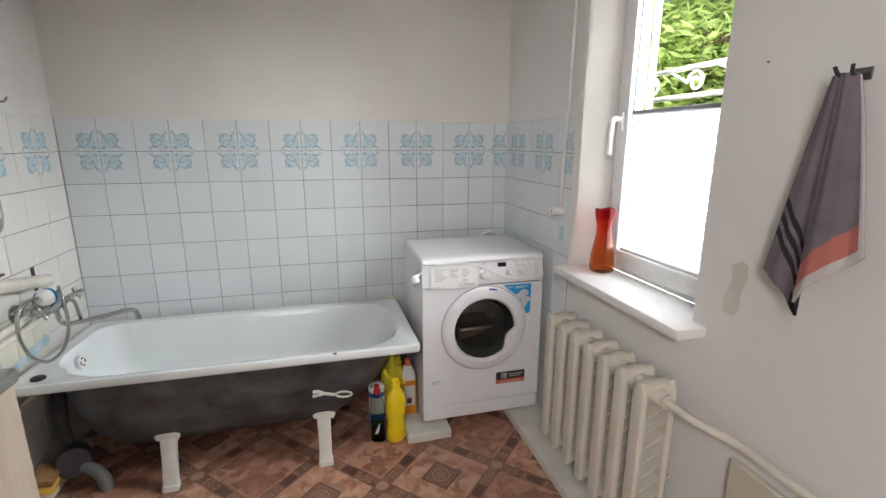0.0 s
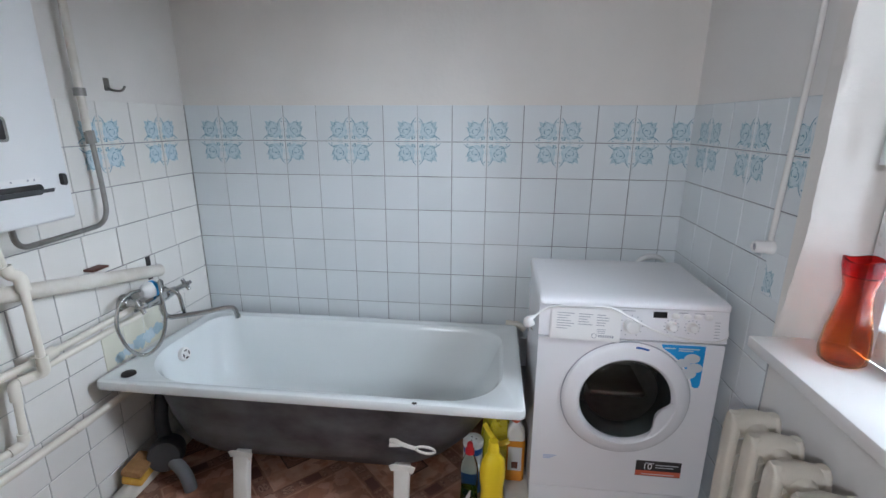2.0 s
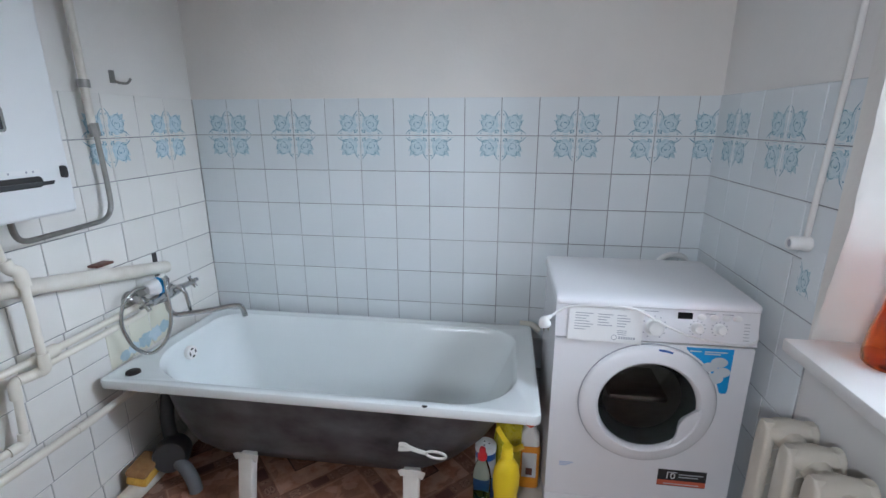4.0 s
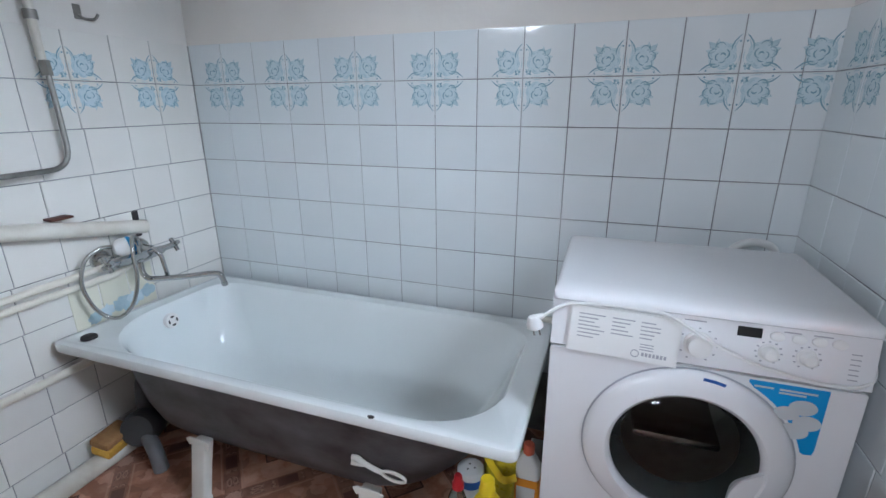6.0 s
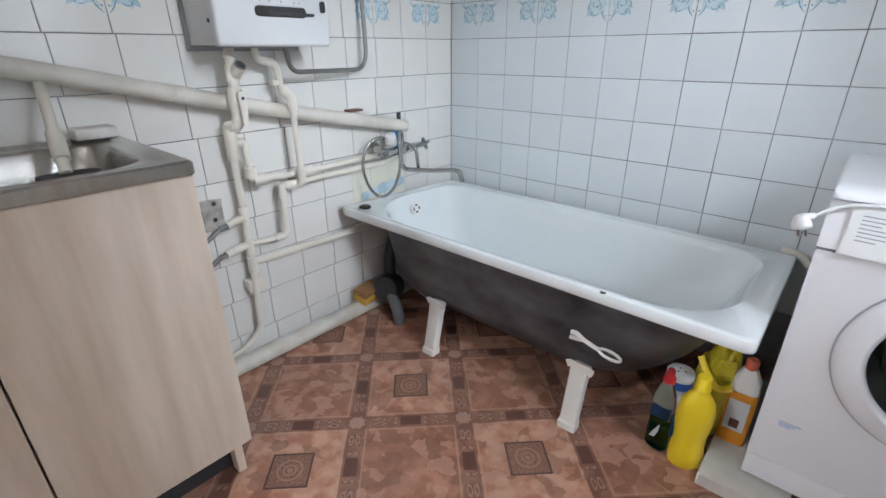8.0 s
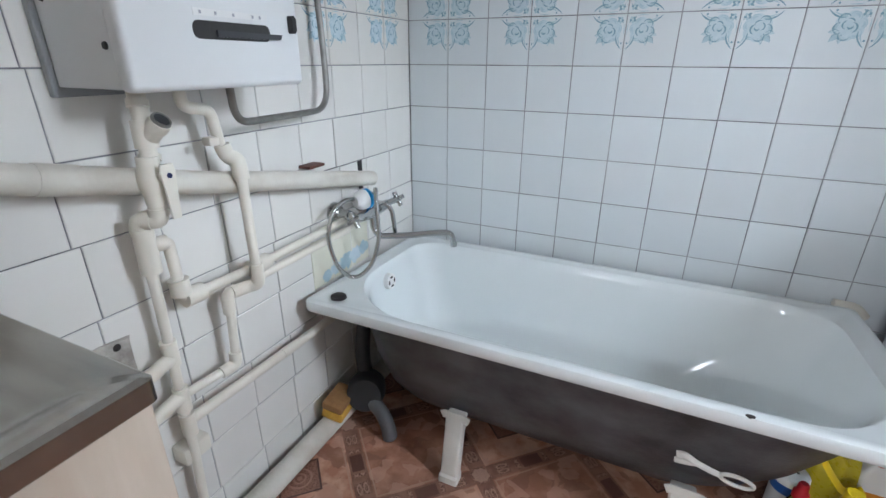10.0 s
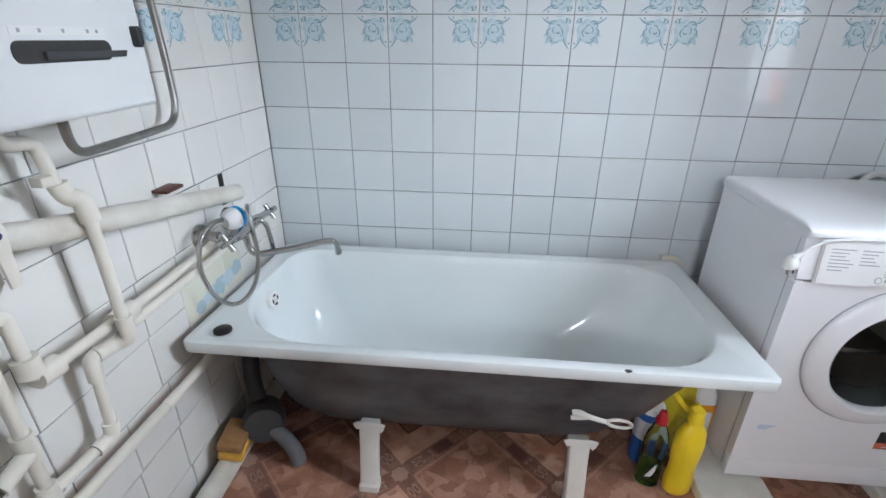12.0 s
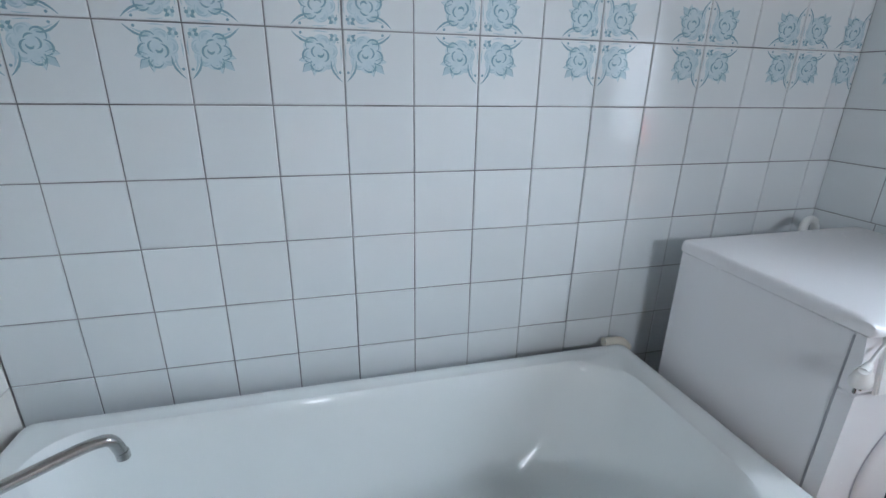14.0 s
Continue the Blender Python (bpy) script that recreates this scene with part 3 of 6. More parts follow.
def motif(bm, s, w, h):
    """A quarter of a rose wreath, printed on the tile from its corner at the middle of four."""
    ox, oz = -s[0] * w / 2, -s[1] * h / 2

    def poly(pts, lift, idx):
        f = bm.faces.new([bm.verts.new((ox + s[0] * u, -lift, oz + s[1] * v)) for u, v in pts])
        f.material_index = idx

    def stroke(pts, wid, lift, idx):
        P = [Vector(p) for p in pts]
        L, R = [], []
        for i, p in enumerate(P):
            e = (P[min(i + 1, len(P) - 1)] - P[max(i - 1, 0)]).normalized()
            t = wid * math.sin(math.pi * (0.12 + 0.82 * i / (len(P) - 1)))
            L.append(p + Vector((-e.y, e.x)) * t)
            R.append(p - Vector((-e.y, e.x)) * t)
        for i in range(len(P) - 1):
            poly([L[i], L[i + 1], R[i + 1], R[i]], lift, idx)

    def arc(cx, cy, r, a0, a1, n=7, q=1.0):
        return [(cx + r * math.cos(radians(a0 + (a1 - a0) * i / n)), cy + q * r * math.sin(radians(a0 + (a1 - a0) * i / n))) for i in range(n + 1)]

    def scallop(cx, cy, r, k, ph, n=36, deep=0.15):
        return [(cx + q * math.cos(a), cy + q * math.sin(a)) for a, q in ((a, r * (1 - deep + deep * abs(math.sin(k / 2 * a + ph)))) for a in (2 * math.pi * i / n for i in range(n)))]

    c = 0.047
    poly(scallop(c, c, 0.037, 6, 0.3), 0.0002, 1)
    for k in range(6):  # outer petals, each shaded along its rim
        a = 60 * k + 12
        px, py = c + 0.022 * math.cos(radians(a)), c + 0.022 * math.sin(radians(a))
        stroke(arc(px, py, 0.0132, a - 100, a + 85, 9), 0.0021 if k in (0, 1, 5) else 0.0012, 0.0004 + k * 1e-5, 2 if k in (0, 1, 5) else 3)
        stroke(arc(px, py, 0.0080, a - 80, a + 40, 6), 0.0026, 0.0003 + k * 1e-5, 3)
    for k, (px, py, r, a0, a1, wd) in enumerate(((0.043, 0.051, 0.0125, 110, 265, 0.0022), (0.053, 0.044, 0.0105, -70, 75, 0.0020), (0.046, 0.047, 0.0062, 20, 190, 0.0024), (0.050, 0.041, 0.0125, 200, 290, 0.0018))):
        stroke(arc(px, py, r, a0, a1, 9), wd, 0.0005 + k * 1e-5, 2)
    for k in range(5):  # small five-petalled flower
        a = 72 * k + 20
        poly(arc(0.0175 + 0.006 * math.cos(radians(a)), 0.0175 + 0.006 * math.sin(radians(a)), 0.0038, 0, 315), 0.00042 + k * 1e-5, 3 if k % 2 else 2)
    poly(arc(0.0175, 0.0175, 0.0022, 0, 300), 0.0006, 1)
    for u, v in ((0.025, 0.010), (0.010, 0.025)):
        poly(arc(u, v, 0.0016, 0, 300), 0.0004, 2)
    for k, (a, r, wd) in enumerate(((16, 0.042, 0.0072), (45, 0.049, 0.0080), (74, 0.042, 0.0072))):  # leaf spray at the outer corner
        cc, d = math.cos(radians(a)), math.sin(radians(a))
        b, tip = (0.055 + 0.012 * cc, 0.055 + 0.012 * d), (0.050 + r * cc, 0.050 + r * d)
        mid, q = ((b[0] + tip[0]) / 2, (b[1] + tip[1]) / 2), (-d * wd, cc * wd)
        poly([b, (mid[0] - q[0], mid[1] - q[1]), tip, (mid[0] + q[0], mid[1] + q[1])], 0.0003 + k * 1e-5, 3 if k == 1 else 1)
        stroke([b, mid, tip], 0.0012, 0.0005, 3)
        stroke([b, (mid[0] - q[0], mid[1] - q[1]), tip], 0.0011, 0.00054, 2)
    for flip in (False, True):  # curled lobes along the joints, each with a dot
        t = lambda pts: [(q, p) if flip else (p, q) for p, q in pts]
        stroke(t([(0.060, 0.026), (0.072, 0.0255), (0.083, 0.021), (0.093, 0.0135), (0.101, 0.0055)]), 0.0022, 0.0005, 2)
        stroke(t([(0.064, 0.019), (0.076, 0.018), (0.088, 0.012)]), 0.0018, 0.00045, 3)
        stroke(t([(0.030, 0.006), (0.045, 0.0045), (0.060, 0.005)]), 0.0012, 0.0005, 3)
        poly(t(arc(0.083, 0.0085, 0.0029, 0, 330)), 0.0005, 2)


TILE_CACHE = {}


def tile(parent, m, w, h, decor=None):
    key = (round(w, 3), round(h, 3), decor, parent is wall_west)
    if key not in TILE_CACHE:
        TILE_CACHE[key] = tile_mesh(w, h, decor)
        if parent is wall_west:
            TILE_CACHE[key].materials[0] = M_TILE_CREAM
    ob = new("tile", TILE_CACHE[key])
    ob.parent = parent
    ob.matrix_basis = m @ pose(0, 0, 0, random.gauss(0, 0.25), 0, random.gauss(0, 0.25)) @ Matrix.Translation((0, -random.random() * 0.0008, 0))


def tiled(parent, place, edges, rows, first=1, jitter=0.0, skip=None):
    """Courses of tiles. edges: joints along the wall; place(s, z): the pose of a tile there; first: which parity of joint is a motif's middle."""
    for r, (z1, z0) in enumerate(zip(rows, rows[1:])):
        shift = random.uniform(-jitter, jitter) if r > 1 else 0
        for i, (a, b) in enumerate(zip(edges, edges[1:])):
            a2, b2 = a + (shift if i else 0), b + (shift if i < len(edges) - 2 else 0)
            if skip and skip((a2 + b2) / 2, (z0 + z1) / 2):
                continue
            dec = None
            if r < 2 and abs(b - a) > 0.05:
                dec = ((-1 if (i + first) % 2 else 1), 1 if r == 0 else -1)
            tile(parent, place((a2 + b2) / 2, (z0 + z1) / 2), abs(b2 - a2), z1 - z0, dec)


# ---- bath ----
bath = thing("bathtub", "white enamelled cast-iron bathtub with a bare grey outside", "bathtub", (0.77, -0.4, 0.0))
INV = Matrix.Translation((-0.77, 0.4, 0))


def tilt(bm):
    for v in bm.verts:
        v.co.z -= 0.034 * max(0, v.co.y + 0.745)
    return moved(bm, INV)


ZR = 0.522
X0, X1, Y0, Y1 = 0.028, 1.510, -0.750, -0.052
rc = (0.022,) * 4
basin = [(0.086, 1.442, -0.714, -0.100, ZR - 0.001, (0.28, 0.20, 0.14, 0.10)),
         (0.090, 1.436, -0.707, -0.106, ZR - 0.008, (0.28, 0.20, 0.14, 0.10)),
         (0.094, 1.427, -0.696, -0.113, ZR - 0.03, (0.28, 0.20, 0.14, 0.10)),
         (0.104, 1.392, -0.672, -0.128, ZR - 0.11, (0.27, 0.20, 0.14, 0.10)),
         (0.120, 1.340, -0.655, -0.146, ZR - 0.20, (0.26, 0.20, 0.18, 0.13)),
         (0.150, 1.275, -0.630, -0.172, ZR - 0.285, (0.24, 0.21, 0.20, 0.15)),
         (0.205, 1.205, -0.590, -0.212, ZR - 0.340, (0.19, 0.18, 0.18, 0.15)),
         (0.330, 1.08, -0.52, -0.28, ZR - 0.358, (0.11, 0.11, 0.11, 0.11))]
loops = [loop_rect(X0 + 0.012, X1 - 0.012, Y0 + 0.012, Y1 - 0.012, ZR - 0.031, rc), loop_rect(X0 + 0.002, X1 - 0.002, Y0 + 0.002, Y1 - 0.002, ZR - 0.030, rc),
         loop_rect(X0, X1, Y0, Y1, ZR - 0.025, rc), loop_rect(X0, X1, Y0, Y1, ZR - 0.004, rc), loop_rect(X0 + 0.002, X1 - 0.002, Y0 + 0.002, Y1 - 0.002, ZR + 0.001, rc), loop_rect(X0 + 0.006, X1 - 0.006, Y0 + 0.006, Y1 - 0.006, ZR + 0.003, rc),
         loop_rect(X0 + 0.022, X1 - 0.022, Y0 + 0.022, Y1 - 0.022, ZR + 0.0015, rc), loop_rect(X0 + 0.026, X1 - 0.026, Y0 + 0.026, Y1 - 0.026, ZR + 0.0, rc)]
loops += [loop_rect(*b) for b in basin]
part("basin", tilt(loft(loops, cap_last=True)), M_ENAMEL, bath, "smooth white enamel basin and rim")
shell = [(0.04, 1.497, -0.735, -0.066, ZR - 0.033, (0.05,) * 4), (0.072, 1.462, -0.714, -0.085, ZR - 0.035, (0.28, 0.20, 0.14, 0.10)), (0.078, 1.440, -0.703, -0.098, ZR - 0.06, (0.28, 0.20, 0.14, 0.10)),
         (0.088, 1.405, -0.690, -0.112, ZR - 0.13, (0.27, 0.20, 0.14, 0.10)), (0.104, 1.352, -0.673, -0.130, ZR - 0.22, (0.26, 0.20, 0.18, 0.13)),
         (0.136, 1.285, -0.646, -0.158, ZR - 0.305, (0.24, 0.21, 0.20, 0.15)), (0.195, 1.212, -0.603, -0.200, ZR - 0.362, (0.19, 0.18, 0.18, 0.15)), (0.330, 1.08, -0.52, -0.28, ZR - 0.382, (0.11,) * 4)]
part("shell", tilt(loft([loop_rect(*s) for s in shell], cap_last=True)), M_IRON, bath, "rough unpainted grey iron underside")
# overflow grate, plug left on the rim, chipped spot
mo = look((0.1135, -0.395, 0.447), (0.5, -0.405, 0.490)) @ pose(0, 0, 0, 0, 180, 0)
ov = part("overflow_grate", moved(lathe([(0, 0.003), (0.022, 0.0045), (0.0275, 0.003), (0.029, 0.0), (0.029, -0.014)], mo), INV), M_SILL, bath, "white overflow grate with four slots")
bm = bmesh.new()
for a in range(4):
    lathe([(0, 0.0058), (0.0085, 0.0056), (0.0085, 0.003)], mo @ pose(0.016 * math.cos(a * math.pi / 2), 0.016 * math.sin(a * math.pi / 2), 0), 10, bm, 1.0 if a % 2 else 0.42, 0.42 if a % 2 else 1.0)
tagged(part("slots", moved(bm, INV), M_RUBBER, ov, "dark slots"), kind="stuff")
part("enamel_chip", moved(tilt(lathe([(0, 0.0016), (0.007, 0.0013), (0.009, -0.003)], pose(1.156, -0.7435, ZR + 0.0028), 7, None, 1.3, 0.6)), Matrix()), M_RUBBER, bath, "dark chipped spot in the enamel")


def leg(x, y, back=False):
    s = 1 if back else -1
    bm = loft([loop_rect(x - w, x + w, y + s * o - d, y + s * o + d, z, (0.006,) * 4, 3) for w, d, o, z in ((0.030, 0.022, 0.020, 0.0), (0.030, 0.022, 0.018, 0.020), (0.027, 0.018, 0.014, 0.025), (0.027, 0.019, -0.010, 0.14), (0.029, 0.019, -0.026, 0.210))], cap_first=True, cap_last=True)
    lg = part("leg", moved(bm, INV), M_LEG, bath, "white-painted metal leg")
    bm = plate([(-0.046, 0.026), (-0.036, 0.004), (-0.028, 0.010), (0.028, 0.010), (0.036, -0.004), (0.044, 0.006), (0.050, 0.026), (0.03, 0.032), (-0.03, 0.034)], 0.004, None, 0.001)
    part("bracket", moved(bm, INV @ pose(x, y - s * 0.010, 0.196, 0, 0, 0 if not back else 180)), M_LEG, lg, "bent mounting bracket")
    return lg


for x in (0.490, 1.094):
    leg(x, -0.690)
    leg(x, -0.11, True)

strap = tagged(new("loop_strap", mesh_of("loop_strap", bmesh.new(), M_LEG)), "white metal strap with a loop fixed to the tub", "strap")
bm = bmesh.new()
tube([(-0.105, 0, 0.010), (-0.085, -0.002, 0.018), (-0.06, -0.004, 0.008), (-0.02, -0.006, 0.002), (0.005, -0.006, 0.0)], lambda s: 0.009 - 0.002 * s, 0.01, 8, bm, True, 0.4)
tube([(-0.105, 0, -0.010), (-0.08, -0.004, -0.002), (-0.06, -0.004, 0.004)], 0.007, 0.01, 8, bm, True, 0.5)
ring = [(0.037 + 0.037 * math.cos(a), -0.006, 0.014 * math.sin(a)) for a in (2 * math.pi * i / 20 for i in range(21))]
tube(ring, 0.0052, 0, 8, bm, False)
strap.data = mesh_of("loop_strap", bm, M_LEG, True)
strap.matrix_basis = pose(1.150, -0.688, 0.312, 0, 6, 0) @ Matrix.Scale(0.9, 4)

plug = tagged(new("bath_plug", mesh_of("bath_plug", tilt(lathe([(0, 0.010), (0.018, 0.010), (0.023, 0.007), (0.024, 0.0), (0, 0.0)], pose(0.113, -0.689, ZR + 0.0035), 20)), M_RUBBER, True)), "dark rubber plug lying on the tub rim", "plug")
plug.matrix_basis = Matrix.Translation((0.77, -0.4, 0))

# drain under the tub
drain = thing("drain_trap", "dark grey plastic drain trap under the tub", "drain", (0.15, -0.55, 0.0))
DI = Matrix.Translation((-0.15, 0.55, 0))
part("trap_cup", moved(lathe([(0, 0.05), (0.055, 0.05), (0.062, 0.04), (0.066, 0.0), (0.06, -0.045), (0.0, -0.05)], pose(0.118, -0.59, 0.115, 75, 0, 25), 24), DI), M_DARKPL, drain, "dark round trap cup")
part("overflow_pipe", moved(tube([(0.042, -0.40, 0.44), (0.042, -0.46, 0.36), (0.07, -0.54, 0.22), (0.10, -0.56, 0.13)], 0.026, 0.05, 12), DI), M_DARKPL, drain)
part("outlet", moved(tube([(0.14, -0.605, 0.095), (0.20, -0.63, 0.085), (0.235, -0.645, 0.05), (0.24, -0.645, 0.001)], 0.025, 0.04, 12), DI), mat("mid_grey_plastic", (0.17, 0.175, 0.18), (0.12, 0.12, 0.125), 0.5, 0, 10, 60, 0.1), drain, "grey elbow going into the floor")

# ---- pipes on the west wall ----
waste = thing("waste_pipe", "thick cream-painted waste pipe sloping along the wall", "pipe", (0.04, -1.3, 0.95))
WI = Matrix.Translation((-0.04, 1.3, -0.95))
part("pipe_run", moved(tube([(0.052, -2.6, 1.285), (0.052, -1.60, 1.078), (0.048, -1.0, 0.935), (0.040, -0.372, 0.809)], 0.0245, 0, 16), WI), M_PIPE, waste)
part("socket", moved(rod((0.0500, -1.30, 1.0065), (0.0496, -1.24, 0.9922), 0.0262, 16), WI), M_PIPE, waste, "painted socket joint")
part("wall_gap", moved(box(LX + 0.0005, LX + 0.0022, -0.376, -0.352, 0.765, 0.862), WI), M_RUBBER, waste, "dark gap in the tiles at the pipe end")
clamp = part("wall_bracket", moved(box(LX + 0.001, 0.03, -0.66, -0.595, 0.893, 0.901, 0.001), WI), M_RUST, waste, "rusty brown bracket")

floor_pipe = tagged(new("floor_pipe", mesh_of("floor_pipe", tube([(0.047, -1.95, 0.040), (0.047, -1.2, 0.036), (0.044, -0.35, 0.033)], 0.033, 0, 16), M_PIPE, True)), "thick cream-painted pipe lying along the floor edge", "pipe")

riser = thing("water_riser", "white plastic water pipe with a ball valve", "pipe", (0.05, -1.16, 0.6))
RI = Matrix.Translation((-0.05, 1.16, -0.6))
part("upper_pipe", moved(tube([(0.07, -1.125, 1.135), (0.075, -1.128, 1.06), (0.079, -1.136, 0.95)], 0.0150, 0, 16), RI), M_PPR, riser)
for z0, z1, r_ in ((1.112, 1.100, 0.0178), (1.078, 1.030, 0.0198), (1.018, 1.008, 0.0185)):
    part("collar", moved(rod((0.0735, -1.1275, z0), (0.0765, -1.1305, z1), r_, 18), RI), M_PPR, riser)
fl = part("strainer", moved(tube([(0.075, -1.128, 1.042), (0.098, -1.122, 1.064), (0.100, -1.1215, 1.066), (0.112, -1.119, 1.078)], lambda q: 0.0165 if q < 0.5 else 0.0190, 0, 18), RI), M_PPR, riser, "angled filter branch")
cap_m = RI @ look((0.113, -1.1188, 1.079), (0.09, -1.124, 1.056))
cp = part("strainer_cap", moved(lathe([(0.0125, 0.002), (0.0160, 0.004), (0.0175, 0.0), (0.0175, -0.004)], cap_m, 18), Matrix()), M_HOSE, fl, "dull metal filter rim")
part("cap_plug", moved(lathe([(0, 0.0015), (0.008, 0.0012), (0.013, 0.0028), (0.0132, 0.0)], cap_m, 18), Matrix()), M_DARKPL, cp, "dark filter plug")
part("valve_body", moved(lathe([(0.0165, -0.046), (0.0190, -0.045), (0.0190, -0.030), (0.0205, -0.024), (0.0245, -0.010), (0.0250, 0.0), (0.0240, 0.010), (0.0205, 0.022), (0.0190, 0.028), (0.0190, 0.042), (0.0165, 0.043)], pose(0.080, -1.138, 0.975), 22), RI), M_PPR, riser)
vh = part("valve_handle", moved(loft([loop_rect(0.112, 0.119, -1.130 - w, -1.130 + w, z, (0.003,) * 4, 2) for w, z in ((0.012, 1.005), (0.015, 0.99), (0.011, 0.95), (0.009, 0.905))], cap_first=True, cap_last=True), RI), M_PPR, riser, "white valve lever")
part("valve_stem", moved(rod((0.09, -1.135, 0.98), (0.114, -1.131, 0.982), 0.010, 12), RI), M_PPR, riser)
part("valve_dot", moved(rod((0.118, -1.130, 0.985), (0.1205, -1.130, 0.985), 0.005, 12), RI), M_NAVY, vh, "dark blue dot")
part("offset_bend", moved(tube([(0.080, -1.139, 0.935), (0.080, -1.140, 0.898), (0.046, -1.162, 0.900), (0.045, -1.158, 0.86), (0.045, -1.156, 0.82)], 0.0165, 0.014, 16), RI), M_PPR, riser)
for p_, q_ in (((0.080, -1.1395, 0.922), (0.080, -1.140, 0.908)), ((0.068, -1.1475, 0.8985), (0.058, -1.154, 0.8992)), ((0.0455, -1.160, 0.885), (0.045, -1.158, 0.868))):
    part("bend_collar", moved(rod(p_, q_, 0.0188, 18), RI), M_PPR, riser)
part("tee", moved(rod((0.045, -1.157, 0.88), (0.042, -1.157, 0.79), 0.0195, 16), RI), M_PPR, riser)
part("riser_pipe", moved(tube([(0.042, -1.157, 0.83), (0.036, -1.158, 0.58), (0.034, -1.160, 0.32), (0.034, -1.168, 0.15), (0.034, -1.20, 0.115), (0.04, -1.25, 0.09), (0.04, -1.34, 0.085)], 0.011, 0.03, 12), RI), M_PPR, riser)
for z in (0.60, 0.48, 0.41):
    part("tee", moved(rod((0.036, -1.158, z + 0.03), (0.035, -1.158, z - 0.03), 0.0165, 14), RI), M_PPR, riser)
part("wall_outlet", moved(box(LX + 0.001, 0.035, -1.185, -1.115, 0.30, 0.345, 0.006), RI), M_PPR, riser, "white wall plate fitting")
part("stub", moved(rod((0.042, -1.157, 0.845), (0.05, -1.12, 0.842), 0.0155, 14), RI), M_PPR, riser)
part("branch_pipe", moved(tube([(0.05, -1.135, 0.842), (0.052, -1.118, 0.842), (0.055, -1.117, 0.72), (0.055, -1.09, 0.713), (0.045, -0.93, 0.703), (0.036, -0.62, 0.705), (0.03, -0.50, 0.705)], 0.0115, 0.022, 12), RI), M_PPR, riser)
for a, b in (((0.054, -1.117, 0.76), (0.055, -1.117, 0.725)), ((0.055, -1.115, 0.714), (0.054, -1.07, 0.712)), ((0.045, -0.93, 0.703), (0.043, -0.87, 0.703))):
    part("elbow_fitting", moved(rod(a, b, 0.0205, 14), RI), M_PPR, riser)
for y, z in ((-1.225, 0.578), (-1.245, 0.478)):
    st = part("outlet_stub", moved(tube([(0.037, -1.16, z + 0.012), (0.045, y, z)], 0.015, 0, 12), RI), M_PPR, riser)
    part("hose_nut", moved(rod((0.046, y, z), (0.048, y - 0.028, z - 0.004), 0.0105, 6), RI), M_CHROME, st, "shiny hose nut")
    part("hose", moved(tube([(0.048, y - 0.026, z - 0.004), (0.06, y - 0.07, z - 0.025), (0.08, y - 0.16, z - 0.06), (0.10, y - 0.26, z - 0.10)], 0.0075, 0.04, 10), RI), M_HOSE, st, "braided dark hose")

feed = thing("heater_feed_pipe", "white plastic pipe dropping from the water heater", "pipe", (0.07, -0.98, 0.8))
FI = Matrix.Translation((-0.07, 0.98, -0.8))
part("drop_pipe", moved(tube([(0.065, -1.04, 1.135), (0.062, -1.036, 1.092), (0.06, -0.975, 1.083), (0.058, -0.962, 1.0), (0.07, -0.946, 0.975)], 0.012, 0.02, 12), FI), M_PPR, feed)
part("elbow_fitting", moved(tube([(0.062, -0.962, 1.01), (0.066, -0.957, 0.985), (0.082, -0.945, 0.978), (0.085, -0.944, 0.935)], 0.0170, 0.02, 14), FI), M_PPR, feed)
part("clip", moved(box(0.05, 0.075, -1.0, -0.975, 1.012, 1.03, 0.004), FI), M_PPR, feed)
part("down_pipe", moved(rod((0.084, -0.944, 0.96), (0.082, -0.942, 0.68), 0.0115, 12), FI), M_PPR, feed)
part("elbow_fitting", moved(tube([(0.083, -0.942, 0.73), (0.082, -0.942, 0.677), (0.062, -0.955, 0.672), (0.055, -1.0, 0.674)], 0.0155, 0.02, 14), FI), M_PPR, feed)
part("side_pipe", moved(tube([(0.055, -0.985, 0.674), (0.052, -1.006, 0.672), (0.05, -1.018, 0.49), (0.045, -1.03, 0.484), (0.036, -1.158, 0.487)], 0.011, 0.02, 12), FI), M_PPR, feed)
part("elbow_fitting", moved(tube([(0.053, -0.985, 0.674), (0.051, -1.009, 0.672), (0.051, -1.011, 0.625)], 0.0148, 0.018, 14), FI), M_PPR, feed)
part("elbow_fitting", moved(tube([(0.05, -1.017, 0.52), (0.05, -1.02, 0.487), (0.045, -1.06, 0.485)], 0.0148, 0.018, 14), FI), M_PPR, feed)
part("mixer_pipe", moved(tube([(0.06, -0.945, 0.672), (0.04, -0.90, 0.670), (0.034, -0.62, 0.668), (0.03, -0.50, 0.668), (0.03, -0.40, 0.70)], 0.011, 0.03, 12), FI), M_PPR, feed)

low_pipe = thing("low_wall_pipe", "white plastic pipe running low along the wall", "pipe", (0.04, -0.85, 0.41))
LI = Matrix.Translation((-0.04, 0.85, -0.41))
part("pipe_run", moved(tube([(0.036, -1.158, 0.417), (0.036, -0.83, 0.408), (0.034, -0.35, 0.405)], 0.0135, 0, 12), LI), M_PPR, low_pipe)
part("coupling", moved(rod((0.036, -0.86, 0.409), (0.036, -0.80, 0.4075), 0.0145, 14), LI), M_PPR, low_pipe)

